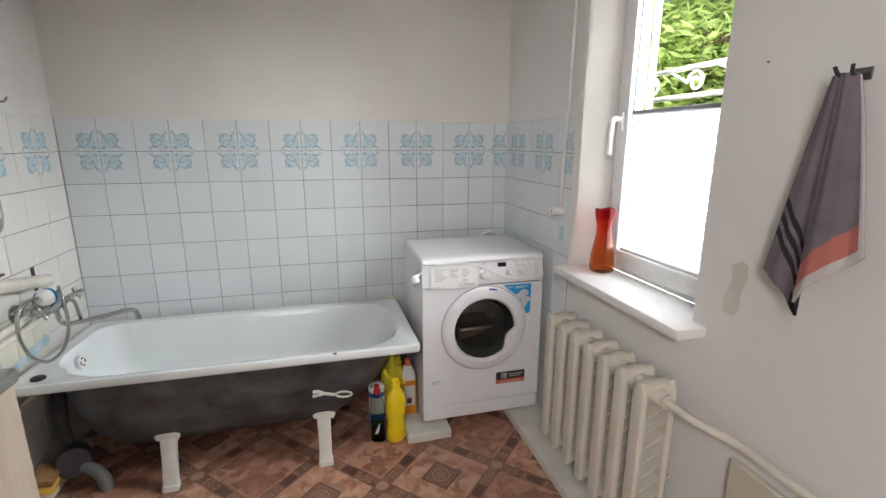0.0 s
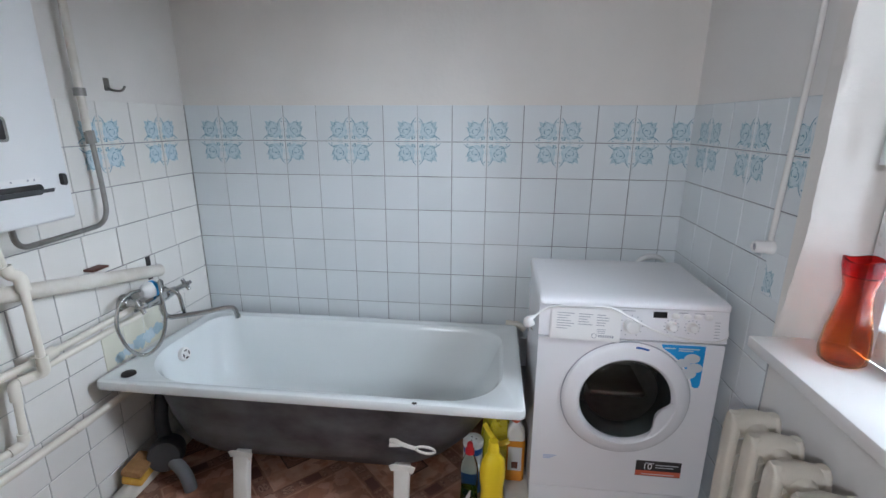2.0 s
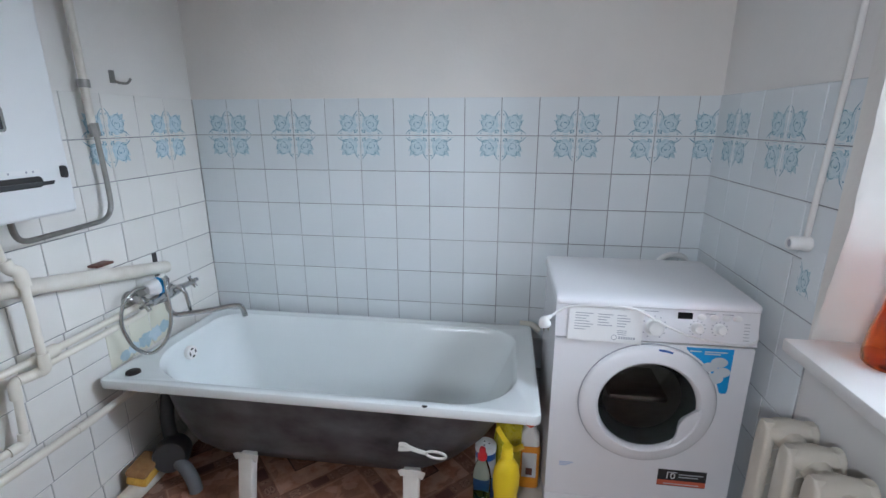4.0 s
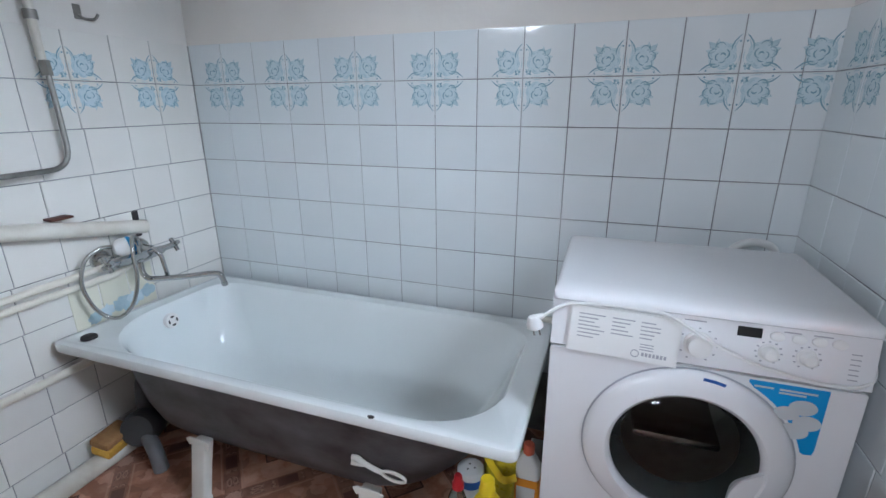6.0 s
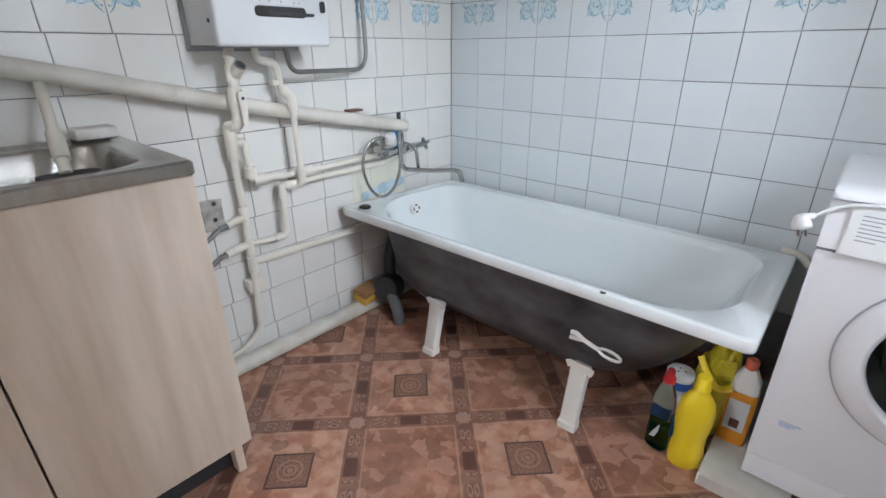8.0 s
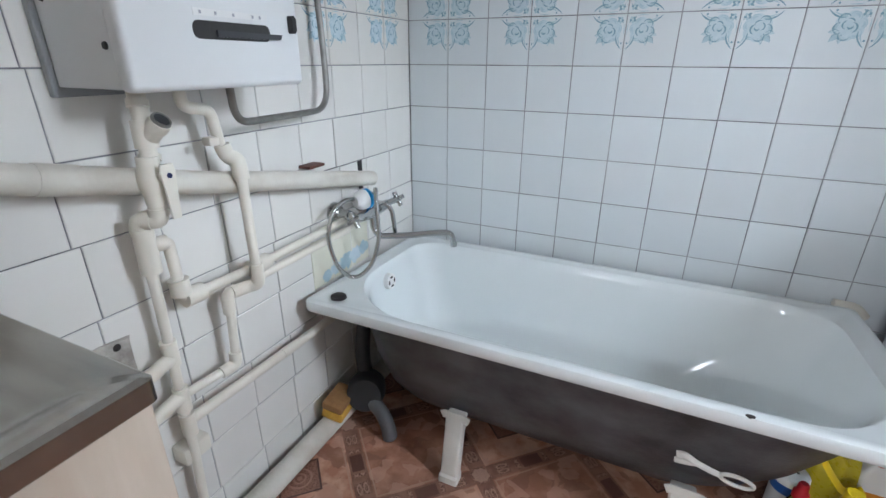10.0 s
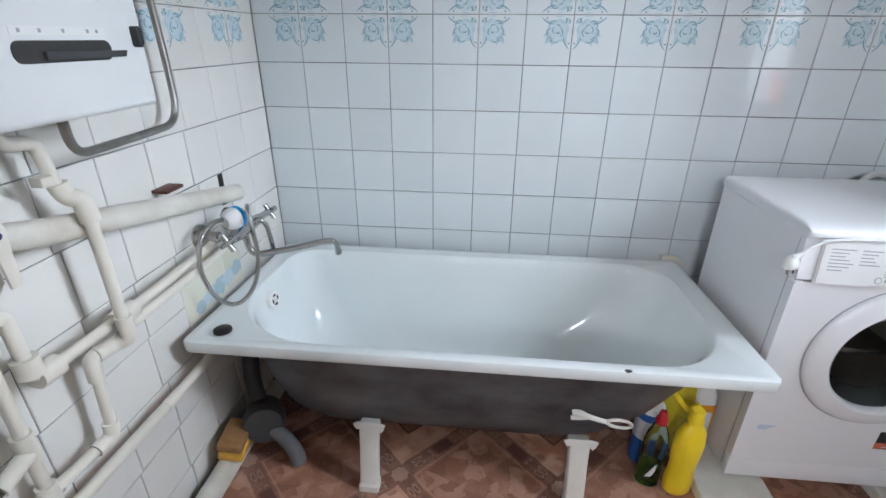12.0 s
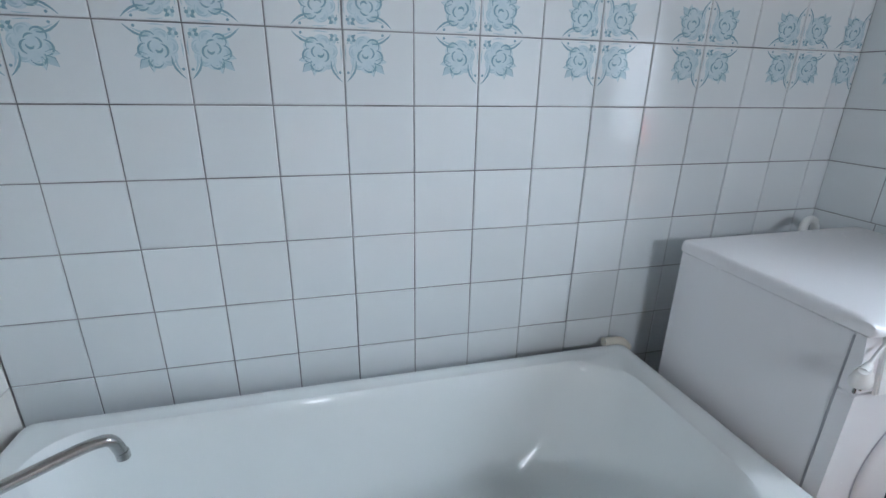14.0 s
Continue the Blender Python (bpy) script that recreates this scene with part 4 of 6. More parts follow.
gas = thing("gas_pipe", "grey metal gas pipe leading down into the water heater", "pipe", (0.04, -0.57, 1.2))
GI = Matrix.Translation((-0.04, 0.57, -1.2))
part("steel_pipe", moved(tube([(0.03, -0.575, 2.5), (0.03, -0.575, 1.36)], 0.0125, 0, 12), GI), M_PIPE, gas, "painted upright gas pipe")
part("gas_tap", moved(rod((0.03, -0.576, 1.50), (0.03, -0.576, 1.475), 0.018, 12), GI), M_HOSE, gas, "sooty gas tap")
part("nut", moved(rod((0.032, -0.573, 1.365), (0.034, -0.572, 1.322), 0.0155, 6), GI), M_HOSE, gas, "steel union nut")
part("hose", moved(tube([(0.034, -0.570, 1.33), (0.04, -0.570, 1.20), (0.042, -0.572, 1.050), (0.06, -0.72, 1.050), (0.085, -0.935, 1.052), (0.10, -0.952, 1.135)], 0.0082, 0.07, 12), GI), M_HOSE, gas, "ribbed metal gas hose")

hook = tagged(new("wall_hook"), "small dark metal coat hook on the wall", "hook")
bm = box(-0.004, 0.0, -0.012, 0.012, -0.014, 0.03, 0.004)
part("hook_plate", moved(bm, Matrix.Translation((0.004, 0, 0))), M_HOSE, hook)
part("hook_arm", tube([(0.002, 0, 0.0), (0.012, 0.008, -0.012), (0.034, 0.03, -0.014), (0.042, 0.038, 0.004)], 0.0042, 0.014, 8), M_HOSE, hook)
hook.matrix_basis = pose(LX - 0.0035, -0.41, 1.515)

patch = tagged(new("wall_patch", mesh_of("wall_patch", plate([(-0.062, -0.052), (0.02, -0.06), (0.058, -0.048), (0.052, 0.01), (0.06, 0.046), (0.0, 0.052), (-0.058, 0.05), (-0.052, 0.0)], 0.012, None, 0.003), M_MORTAR)), "rough bare mortar patch where a fitting was removed", "wall patch")
patch.matrix_basis = pose(LX - 0.006, -1.262, 0.612, 0, 0, 90)
for dy, dz in ((-0.02, 0.012), (0.025, -0.02), (0.03, 0.035)):
    hole = tagged(new("screw_hole", mesh_of("screw_hole", lathe([(0, 0.002), (0.006, 0.001), (0.008, 0.0)], pose(0, 0, 0, 90, 0, 0), 10), M_RUBBER)), "dark empty screw hole in the mortar", "hole")
    hole.matrix_basis = pose(LX + 0.0065, -1.262 + dy, 0.612 + dz, 0, 0, 90)

# ---- sponges ----
spg = thing("sponge", "worn brown and yellow kitchen sponge on the floor pipe", "sponge", (0.052, -0.665, 0.068))
part("yellow_foam", box(-0.036, 0.040, -0.06, 0.06, 0.0, 0.034, 0.007, 2), M_SPONGE_Y, spg, "yellow foam")
bm = box(-0.040, 0.036, -0.062, 0.056, 0.035, 0.064, 0.009, 2)
part("brown_foam", bm, M_SPONGE_B, spg, "brown foam")
spg.rotation_euler = (0, radians(12), radians(8))

# ---- mixer tap ----
tap = thing("bath_mixer", "chrome wall-mounted bath mixer with a hand shower", "tap", (0.0, -0.45, 0.72))
TI = Matrix.Translation((0, 0.45, -0.72))
for y in (-0.522, -0.372):
    part("flange", moved(lathe([(0.036, 0.0), (0.035, 0.008), (0.026, 0.022), (0.018, 0.028), (0.014, 0.05)], Matrix.Translation((LX, y, 0.722)) @ pose(0, 0, 0, 0, 90, 0), 24), TI), M_CHROME, tap)
part("body", moved(tube([(0.088, -0.535, 0.722), (0.090, -0.45, 0.722), (0.088, -0.36, 0.722)], lambda s: 0.015 + 0.008 * math.sin(math.pi * s), 0, 16), TI), M_CHROME, tap)
for y in (-0.522, -0.372):
    part("arm", moved(tube([(0.018, y, 0.722), (0.05, y, 0.722), (0.052, y, 0.722), (0.088, y, 0.722)], lambda s: 0.0165 if s < 0.5 else 0.012, 0, 12), TI), M_CHROME, tap)
for y, s in ((-0.352, 1), (-0.548, -1)):
    hd = part("valve_knob", moved(rod((0.090, y - s * 0.02, 0.724), (0.108, y + s * 0.030, 0.732), 0.011, 12), TI), M_CHROME, tap)
    bm = bmesh.new()
    for a in (30, 120):
        c, d = 0.026 * math.cos(radians(a)), 0.026 * math.sin(radians(a))
        tube([(0.108 - c, y + s * 0.030, 0.732 - d), (0.108 + c, y + s * 0.030, 0.732 + d)], lambda q: 0.005 + 0.003 * abs(q - 0.5) * 2, 0, 10, bm)
    part("cross_handle", moved(bm, TI), M_CHROME, hd, "chrome cross handle")
part("spout", moved(tube([(0.090, -0.455, 0.712), (0.094, -0.458, 0.662), (0.115, -0.455, 0.640), (0.20, -0.392, 0.636), (0.285, -0.338, 0.642), (0.314, -0.322, 0.638), (0.322, -0.319, 0.600)], 0.0102, 0.03, 12), TI), M_CHROME, tap, "long swivel spout")
part("aerator", moved(rod((0.322, -0.319, 0.606), (0.3225, -0.3188, 0.592), 0.0112, 14), TI), M_CHROME, tap)
part("diverter", moved(tube([(0.094, -0.43, 0.726), (0.115, -0.415, 0.745), (0.135, -0.405, 0.72), (0.142, -0.40, 0.635)], 0.0078, 0.02, 10), TI), M_CHROME, tap, "diverter lever")
part("holder", moved(tube([(0.094, -0.455, 0.735), (0.10, -0.46, 0.775), (0.09, -0.475, 0.79)], 0.011, 0.015, 12), TI), M_CHROME, tap)
part("shower_hose", moved(tube([(0.092, -0.447, 0.735), (0.118, -0.465, 0.795), (0.132, -0.495, 0.815), (0.148, -0.515, 0.77), (0.160, -0.525, 0.66), (0.142, -0.55, 0.575), (0.100, -0.585, 0.533), (0.066, -0.622, 0.58), (0.050, -0.642, 0.68), (0.052, -0.610, 0.76), (0.066, -0.56, 0.785), (0.075, -0.53, 0.78)], 0.0066, 0.06, 10), TI), M_CHROME, tap, "ribbed chrome shower hose hanging in a loop")
sh = part("shower_head", moved(lathe([(0.0, 0.026), (0.018, 0.023), (0.028, 0.010), (0.031, -0.006), (0.030, -0.018)], TI @ look((0.085, -0.505, 0.772), (0.125, -0.40, 0.778)), 24), Matrix()), M_WPLAST, tap, "white plastic shower head")
part("blue_ring", moved(lathe([(0.030, -0.016), (0.0325, -0.020), (0.0325, -0.026), (0.029, -0.030), (0.0, -0.030)], TI @ look((0.085, -0.505, 0.772), (0.125, -0.40, 0.778)), 24), Matrix()), M_STICKER, sh, "bright blue ring")

# ---- water heater ----
gey = thing("gas_water_heater", "old white enamelled gas water heater on the wall", "water heater", (0.1, -1.03, 1.13))
HI = Matrix.Translation((-0.1, 1.03, -1.13))
part("casing", moved(box(LX + 0.018, 0.170, -1.207, -0.847, 1.134, 1.80, 0.004, 2), HI), M_GEYSER, gey)
part("front_cover", moved(box(0.1665, 0.2, -1.210, -0.844, 1.130, 1.803, 0.010, 3), HI), M_GEYSER, gey)
part("back_plate", moved(box(LX + 0.001, LX + 0.017, -1.215, -0.842, 1.118, 1.80, 0.002, 1), HI), M_GREYPL, gey, "grey mounting frame")
part("underside", moved(box(0.03, 0.14, -1.15, -0.95, 1.127, 1.1315), HI), M_GREYPL, gey, "grey underside plate")


def slot_outline(y0, y1, z0, z1, r, n=6):
    return [(p.x, p.y) for p in loop_rect(y0, y1, z0, z1, 0, (r,) * 4, n)]


def on_front(x, y, z):
    """Sets a plate made in (x, z) on a face that looks along +x; its x runs along +y."""
    return HI @ pose(x, y, z, 0, 0, 90)


part("control_slot", moved(plate(slot_outline(-0.088, 0.078, -0.014, 0.014, 0.012), 0.003), on_front(0.1985, -1.005, 1.222)), M_BLACK, gey, "dark control slot")
part("slot_slider", moved(plate([(-0.05, -0.006), (0.095, -0.006), (0.1, 0.003), (-0.05, 0.004)], 0.008), on_front(0.1985, -1.0, 1.218)), M_DARKPL, gey, "black slider lever")
part("scale_strip", moved(plate([(-0.088, -0.005), (0.07, -0.005), (0.07, 0.006), (-0.088, 0.006)], 0.002), on_front(0.199, -1.0, 1.2475)), M_WPLAST, gey, "white printed scale strip")
bm = bmesh.new()
for i, y in enumerate((-0.075, -0.045, -0.008, 0.035, 0.052)):
    plate([(y - 0.002, -0.002), (y + 0.002, -0.002), (y + 0.002, 0.003), (y - 0.002, 0.003)], 0.0026, bm)
tagged(part("scale_marks", moved(bm, on_front(0.199, -1.0, 1.2475)), M_INK, gey, "small dark marks"), kind="stuff")
part("ignition_knob", moved(plate(slot_outline(-0.006, 0.006, -0.016, 0.016, 0.005), 0.014, None, 0.002), on_front(0.1985, -0.870, 1.241)), M_BLACK, gey, "black knob")
vw = part("viewing_window", moved(plate(slot_outline(-0.045, 0.045, -0.03, 0.03, 0.008), 0.004, None, 0.001), on_front(0.1985, -1.032, 1.376)), M_STEEL, gey, "bright metal window surround")
part("window_hole", moved(plate(slot_outline(-0.037, 0.037, -0.024, 0.024, 0.005), 0.002), on_front(0.2015, -1.032, 1.376)), M_BLACK, vw, "dark viewing hole")
for x, z in ((0.156, 1.195), (0.150, 1.275), (0.03, 1.262)):
    part("screw", moved(lathe([(0, 0.004), (0.005, 0.003), (0.006, 0.0)], pose(x, -1.207, z, 90, 0, 0), 12), HI), M_BLACK, gey)

# ---- sink cabinet ----
CY0, CY1 = -2.28, -1.458
cab = thing("sink_cabinet", "pale wood-grain base cabinet under a steel sink", "cabinet", (0.25, -1.87, 0))
CI = Matrix.Translation((-0.25, 1.87, 0))
part("side_panel", moved(box(0.06, 0.482, CY1 - 0.016, CY1, 0.10, 0.868), CI), M_PANEL, cab)
for y in (CY1 - 0.03, CY0 + 0.03):
    for x in (0.10, 0.455):
        part("foot", moved(box(x - 0.018, x + 0.018, y - 0.012, y + 0.012, 0.0, 0.119 if y > -1.6 else 0.0005 + 0.119, 0.002, 1), CI), M_PANEL, cab)
part("side_panel", moved(box(0.06, 0.482, CY0, CY0 + 0.016, 0.0, 0.868), CI), M_PANEL, cab)
part("bottom_panel", moved(box(0.06, 0.478, CY0 + 0.017, CY1 - 0.017, 0.12, 0.136), CI), M_PANEL, cab)
part("kickboard", moved(box(0.41, 0.426, CY0 + 0.017, CY1 - 0.017, 0.0, 0.118), CI), M_DARKPL, cab, "dark recessed kickboard")
for a, b in ((-1.858, CY1 + 0.002), (CY0 - 0.002, -1.862)):
    part("door", moved(box(0.484, 0.502, a, b, 0.118, 0.872, 0.0015, 1), CI), M_PANEL, cab)
snk = thing("steel_sink", "scratched stainless steel sink top with a bowl", "sink", (0.26, -1.87, 0.88))
SI = Matrix.Translation((-0.26, 1.87, -0.88))
r4 = lambda r: (r,) * 4
sy0, sy1 = -2.275, -1.452
sx0, sx1 = LX + 0.004, 0.512
part("steel_top", moved(loft([loop_rect(sx0 + 0.006, sx1 - 0.004, sy0, sy1 - 0.004, 0.874, r4(0.008), 8), loop_rect(sx0, sx1, sy0, sy1, 0.878, r4(0.008), 8), loop_rect(sx0, sx1, sy0, sy1, 0.902, r4(0.008), 8), loop_rect(sx0 + 0.005, sx1 - 0.005, sy0 + 0.005, sy1 - 0.005, 0.907, r4(0.008), 8),
                               loop_rect(sx0 + 0.03, sx1 - 0.035, sy0 + 0.03, sy1 - 0.035, 0.906, r4(0.02), 8), loop_rect(sx0 + 0.036, sx1 - 0.042, sy0 + 0.036, sy1 - 0.042, 0.901, r4(0.02), 8),
                               loop_rect(0.070, 0.448, -1.97, -1.510, 0.9005, r4(0.10), 8), loop_rect(0.076, 0.442, -1.963, -1.517, 0.892, r4(0.095), 8), loop_rect(0.088, 0.430, -1.95, -1.53, 0.775, r4(0.09), 8), loop_rect(0.13, 0.39, -1.90, -1.58, 0.745, r4(0.08), 8)], cap_last=True), SI), M_STEEL, snk)
part("drain_hole", moved(lathe([(0, 0.002), (0.03, 0.002), (0.034, 0.0)], pose(0.26, -1.72, 0.746), 20), SI), M_DARKPL, snk, "dark drain")
down = thing("sink_drain_pipe", "cream plastic pipe hanging from the wall into the sink", "pipe", (0.1, -1.62, 0.9))
part("pipe_run", tube([(-0.035, 0.006, 0.150), (0.115, -0.02, 0.039), (0.165, -0.029, -0.030)], 0.0125, 0.03, 14), M_PPR, down)
part("collar", tube([(0.100, -0.017, 0.050), (0.150, -0.026, -0.002)], 0.0175, 0, 14), M_PPR, down)
part("cuff", loft([loop_rect(0.135, 0.20, -0.085, 0.035, z, (0.028,) * 4, 5) for z in (-0.050, -0.032)], cap_first=True, cap_last=True), M_RUBBER, down, "black rubber cuff")
down.location = (0.085, -1.60, 0.90)
sp2 = tagged(new("wash_sponge", mesh_of("wash_sponge", box(-0.03, 0.03, -0.05, 0.05, 0.0, 0.03, 0.008, 2), M_BOARD, True)), "white sponge lying on the sink's back edge", "sponge")
sp2.matrix_basis = pose(0.036, -1.512, 0.9075, 0, 0, 4)

# ---- washing machine ----
WX0, WX1, WF, WB, WZ0, WZ1 = 1.547, 2.134, -0.606, -0.165, 0.056, 0.856
wm = thing("washing_machine", "white front-loading washing machine with its cable across the panel", "washing machine", ((WX0 + WX1) / 2, (WF + WB) / 2, 0))
MI = Matrix.Translation((-(WX0 + WX1) / 2, -(WF + WB) / 2, 0))
for name, x0, x1, y0, y1, z0, z1 in (("side_panel", WX0 + 0.004, WX0 + 0.012, WF + 0.030, WB, WZ0, 0.826), ("side_panel", WX1 - 0.012, WX1 - 0.004, WF + 0.030, WB, WZ0, 0.826), ("back_panel", WX0 + 0.0125, WX1 - 0.0125, WB - 0.010, WB - 0.001, WZ0, 0.826), ("base", WX0 + 0.0125, WX1 - 0.0125, WF + 0.030, WB - 0.0105, WZ0, WZ0 + 0.01)):
    part(name, moved(box(x0, x1, y0, y1, z0, z1, 0.002, 1), MI), M_WHITE, wm)
DX, DZ, DR = 1.843, 0.506, 0.206
# front panel with a round opening
bm = bmesh.new()
outer = loop_rect(WX0 + 0.002, WX1 - 0.002, WZ0 + 0.075, 0.716, 0, (0.006,) * 4, 11)
outer = [p + (q - p) * (i / k) for p, q in zip(outer, outer[1:] + outer[:1]) for k in (max(1, int((q - p).length / 0.018)),) for i in range(k)]
nn = len(outer)
circ = []
for p in outer:
    a = math.atan2(p.y - DZ, p.x - DX)
    circ.append(Vector((DX + 0.168 * math.cos(a), DZ + 0.168 * math.sin(a))))
ringv = [[bm.verts.new((p.x, y, p.y)) for p in pts] for pts, y in ((outer, WF + 0.028), (outer, WF), (circ, WF), (circ, WF + 0.010))]
for a, b in zip(ringv, ringv[1:]):
    for j in range(nn):
        bm.faces.new((a[j], a[(j + 1) % nn], b[(j + 1) % nn], b[j]))
part("front_panel", moved(bm, MI), M_WHITE, wm)
part("plinth", moved(box(WX0 + 0.002, WX1 - 0.002, WF + 0.001, WF + 0.028, WZ0 + 0.001, WZ0 + 0.072, 0.006, 2), MI), M_WHITE, wm)
part("control_panel", moved(loft([[Vector((x, y, z)) for y, z in ((WF + 0.028, 0.719), (WF + 0.004, 0.719), (WF - 0.002, 0.724), (WF + 0.012, 0.8255), (WF + 0.028, 0.8268))] for x in (WX0 + 0.001, WX1 - 0.001)], cap_first=True, cap_last=True), MI), M_WHITE, wm)
lid_ = ((WB, 0.828), (WF + 0.006, 0.828), (WF, 0.832), (WF + 0.0005, 0.839), (WF + 0.006, 0.846), (WF + 0.016, 0.8505), (WF + 0.032, 0.854), (WF + 0.06, WZ1), (WB, WZ1))
part("top", moved(loft([[Vector((x, max(y, WF + dy), min(z, WZ1 - dz))) for y, z in lid_] for x, dy, dz in ((WX0, 0.014, 0.012), (WX0 + 0.002, 0.006, 0.006), (WX0 + 0.006, 0.002, 0.002), (WX0 + 0.014, 0, 0), (WX1 - 0.014, 0, 0), (WX1 - 0.006, 0.002, 0.002), (WX1 - 0.002, 0.006, 0.006), (WX1, 0.014, 0.012))], cap_first=True, cap_last=True), MI), M_WHITE, wm)
part("side_seam", moved(box(WX0 + 0.0025, WX0 + 0.0045, WF + 0.0285, WF + 0.033, WZ0 + 0.02, 0.82), MI), M_INK, wm, "grey seam", False)
fm = Matrix.Translation((DX, WF, DZ)) @ pose(0, 0, 0, 90, 0, 0)
door = part("door", moved(lathe([(0.146, -0.006), (0.147, 0.010), (0.151, 0.021), (0.158, 0.026), (0.175, 0.024), (0.193, 0.018), (0.201, 0.013), (DR, 0.007), (DR, 0.001), (0.146, -0.006)], fm, 64), MI), M_WHITE, wm, "white door ring")
part("door_gap", moved(lathe([(DR + 0.004, 0.0004), (DR - 0.002, 0.0014), (DR - 0.004, 0.0004)], fm, 64), MI), M_INK, wm, "dark gap round the door")
part("door_glass", moved(lathe([(0.149, 0.006), (0.143, 0.014), (0.127, 0.021), (0.10, 0.026), (0.06, 0.030), (0.0, 0.032)], fm, 48), MI), M_PORT, door, "smoked round door glass")
part("inner_rim", moved(lathe([(0.1485, 0.010), (0.143, -0.004), (0.128, -0.020), (0.122, -0.05), (0.126, -0.052), (0.134, -0.022), (0.147, -0.006)], fm, 48), MI), mat("grey_green_rim", (0.075, 0.088, 0.088), (0.055, 0.065, 0.065), 0.18, 0, 10, 60, 0.0), door, "dark grey glass rim")
part("drum", moved(lathe([(0.165, -0.045), (0.17, -0.07), (0.20, -0.08), (0.205, -0.30), (0.19, -0.33), (0.0, -0.335)], fm, 48), MI), M_DRUM, wm, "dull steel drum")
part("door_seal", moved(lathe([(0.172, -0.006), (0.166, -0.012), (0.146, -0.04), (0.150, -0.062), (0.172, -0.072)], fm, 48), MI), M_DARKPL, wm, "dark rubber seal")
part("drum_lifter", moved(box(DX - 0.09, DX + 0.10, WF + 0.09, WF + 0.29, DZ - 0.05, DZ - 0.028, 0.008), MI), M_STEEL, wm, "bright drum lifter")
# grip: fills the ring's inside on one side, with a scooped edge
pts = [(0.152 * math.cos(radians(a)), 0.152 * math.sin(radians(a))) for a in range(-64, 4, 6)]
pts += [(0.150, 0.004), (0.136, -0.006), (0.120, -0.018), (0.106, -0.030), (0.099, -0.044), (0.097, -0.062), (0.096, -0.085), (0.092, -0.105), (0.084, -0.122)]
part("grip", moved(plate(pts, 0.012, None, 0.003), MI @ pose(DX, WF - 0.014, DZ)), M_WHITE, door, "white moulded grip")
part("ring_label", moved(plate([((0.196 + d) * math.cos(radians(a)), (0.196 + d) * math.sin(radians(a))) for a, d in ((86, -0.005), (74, -0.005), (74, 0.004), (80, 0.0045), (86, 0.004))], 0.002), MI @ pose(DX, WF - 0.0155, DZ)), M_BLUEPL, door, "dark blue sticker")


def face(x, z, y=WF):
    return MI @ pose(x, y, z)


def rect(x0, x1, z0, z1):
    return [(x0, z0), (x1, z0), (x1, z1), (x0, z1)]


lean = pose(0, 0, 0, -8.1, 0, 0)


def panel_at(x, z):
    return MI @ Matrix.Translation((x, WF - 0.002 + (z - 0.724) * 0.143, z)) @ lean


bowl = part("drawer", moved(plate(rect(0, 0.222, -0.004, 0.103), 0.008, None, 0.003), panel_at(1.583, 0.7215) @ pose(0, 0, 0, 0, 1.5, 0)), M_WPLAST, wm, "white detergent drawer front")
bm = bmesh.new()
for cx, n, w in ((0.020, 7, 0.055), (0.088, 5, 0.045), (0.145, 5, 0.040)):
    for i in range(n):
        ww = w * (0.6 + 0.4 * math.sin(7 * i + cx * 90) ** 2)
        plate(rect(cx, cx + ww, 0.082 - i * 0.0085, 0.0845 - i * 0.0085), 0.0084, bm)
for i in range(3):
    plate(rect(0.148, 0.175, 0.035 - i * 0.006, 0.037 - i * 0.006), 0.0084, bm)
tagged(part("small_print", moved(bm, panel_at(1.583, 0.7215) @ pose(0, 0, 0, 0, 1.5, 0)), M_INK, bowl, "rows of small grey print"), kind="stuff")
bm = bmesh.new()
for i in range(7):
    plate(rect(0.153 + i * 0.0072, 0.158 + i * 0.0072, 0.010, 0.018), 0.0084, bm)
lathe([(0.0065, 0.0), (0.0085, 0.0), (0.0085, 0.0084), (0.0065, 0.0084)], pose(0.140, 0, 0.014, 90, 0, 0), 16, bm)
part("maker_mark", moved(bm, panel_at(1.583, 0.7215) @ pose(0, 0, 0, 0, 1.5, 0)), M_INK, bowl, "plain grey maker's mark")
for x, z, r, h in ((1.840, 0.768, 0.023, 0.024), (1.962, 0.772, 0.0145, 0.018), (2.025, 0.772, 0.0145, 0.018)):
    kn = part("dial", moved(lathe([(r * 1.2, 0.0), (r * 1.15, 0.003), (r, 0.004), (r * 0.92, h), (r * 0.7, h + 0.003), (0, h + 0.003)], panel_at(x, z) @ pose(0, 0, 0, 90, 0, 0), 28), Matrix()), M_WPLAST, wm)
    bm = bmesh.new()
    for i in range(11):
        a = radians(-60 + 300 * i / 10)
        plate(rect(r * 1.5 * math.cos(a) - 0.002, r * 1.5 * math.cos(a) + 0.002, r * 1.5 * math.sin(a) - 0.0015, r * 1.5 * math.sin(a) + 0.0015), 0.0006, bm)
    part("dial_marks", moved(bm, panel_at(x, z)), M_INK, kn, "small grey marks")
for x in (1.972, 2.008, 2.040, 2.072):
    part("button", moved(lathe([(0.0125, 0.0), (0.012, 0.004), (0.008, 0.006), (0, 0.006)], panel_at(x, 0.806) @ pose(0, 0, 0, 90, 0, 0), 20, None, 1.0, 0.75), Matrix()), M_WPLAST, wm)
part("display", moved(plate(rect(-0.021, 0.021, -0.010, 0.010), 0.001), panel_at(1.926, 0.808)), M_GLAZE_DARK, wm, "small black display")
bm = bmesh.new()
for i in range(6):
    plate(rect(2.082 - 2.1, 2.088 - 2.1 + 0.01, -0.03 + i * 0.010, -0.028 + i * 0.010), 0.0006, bm)
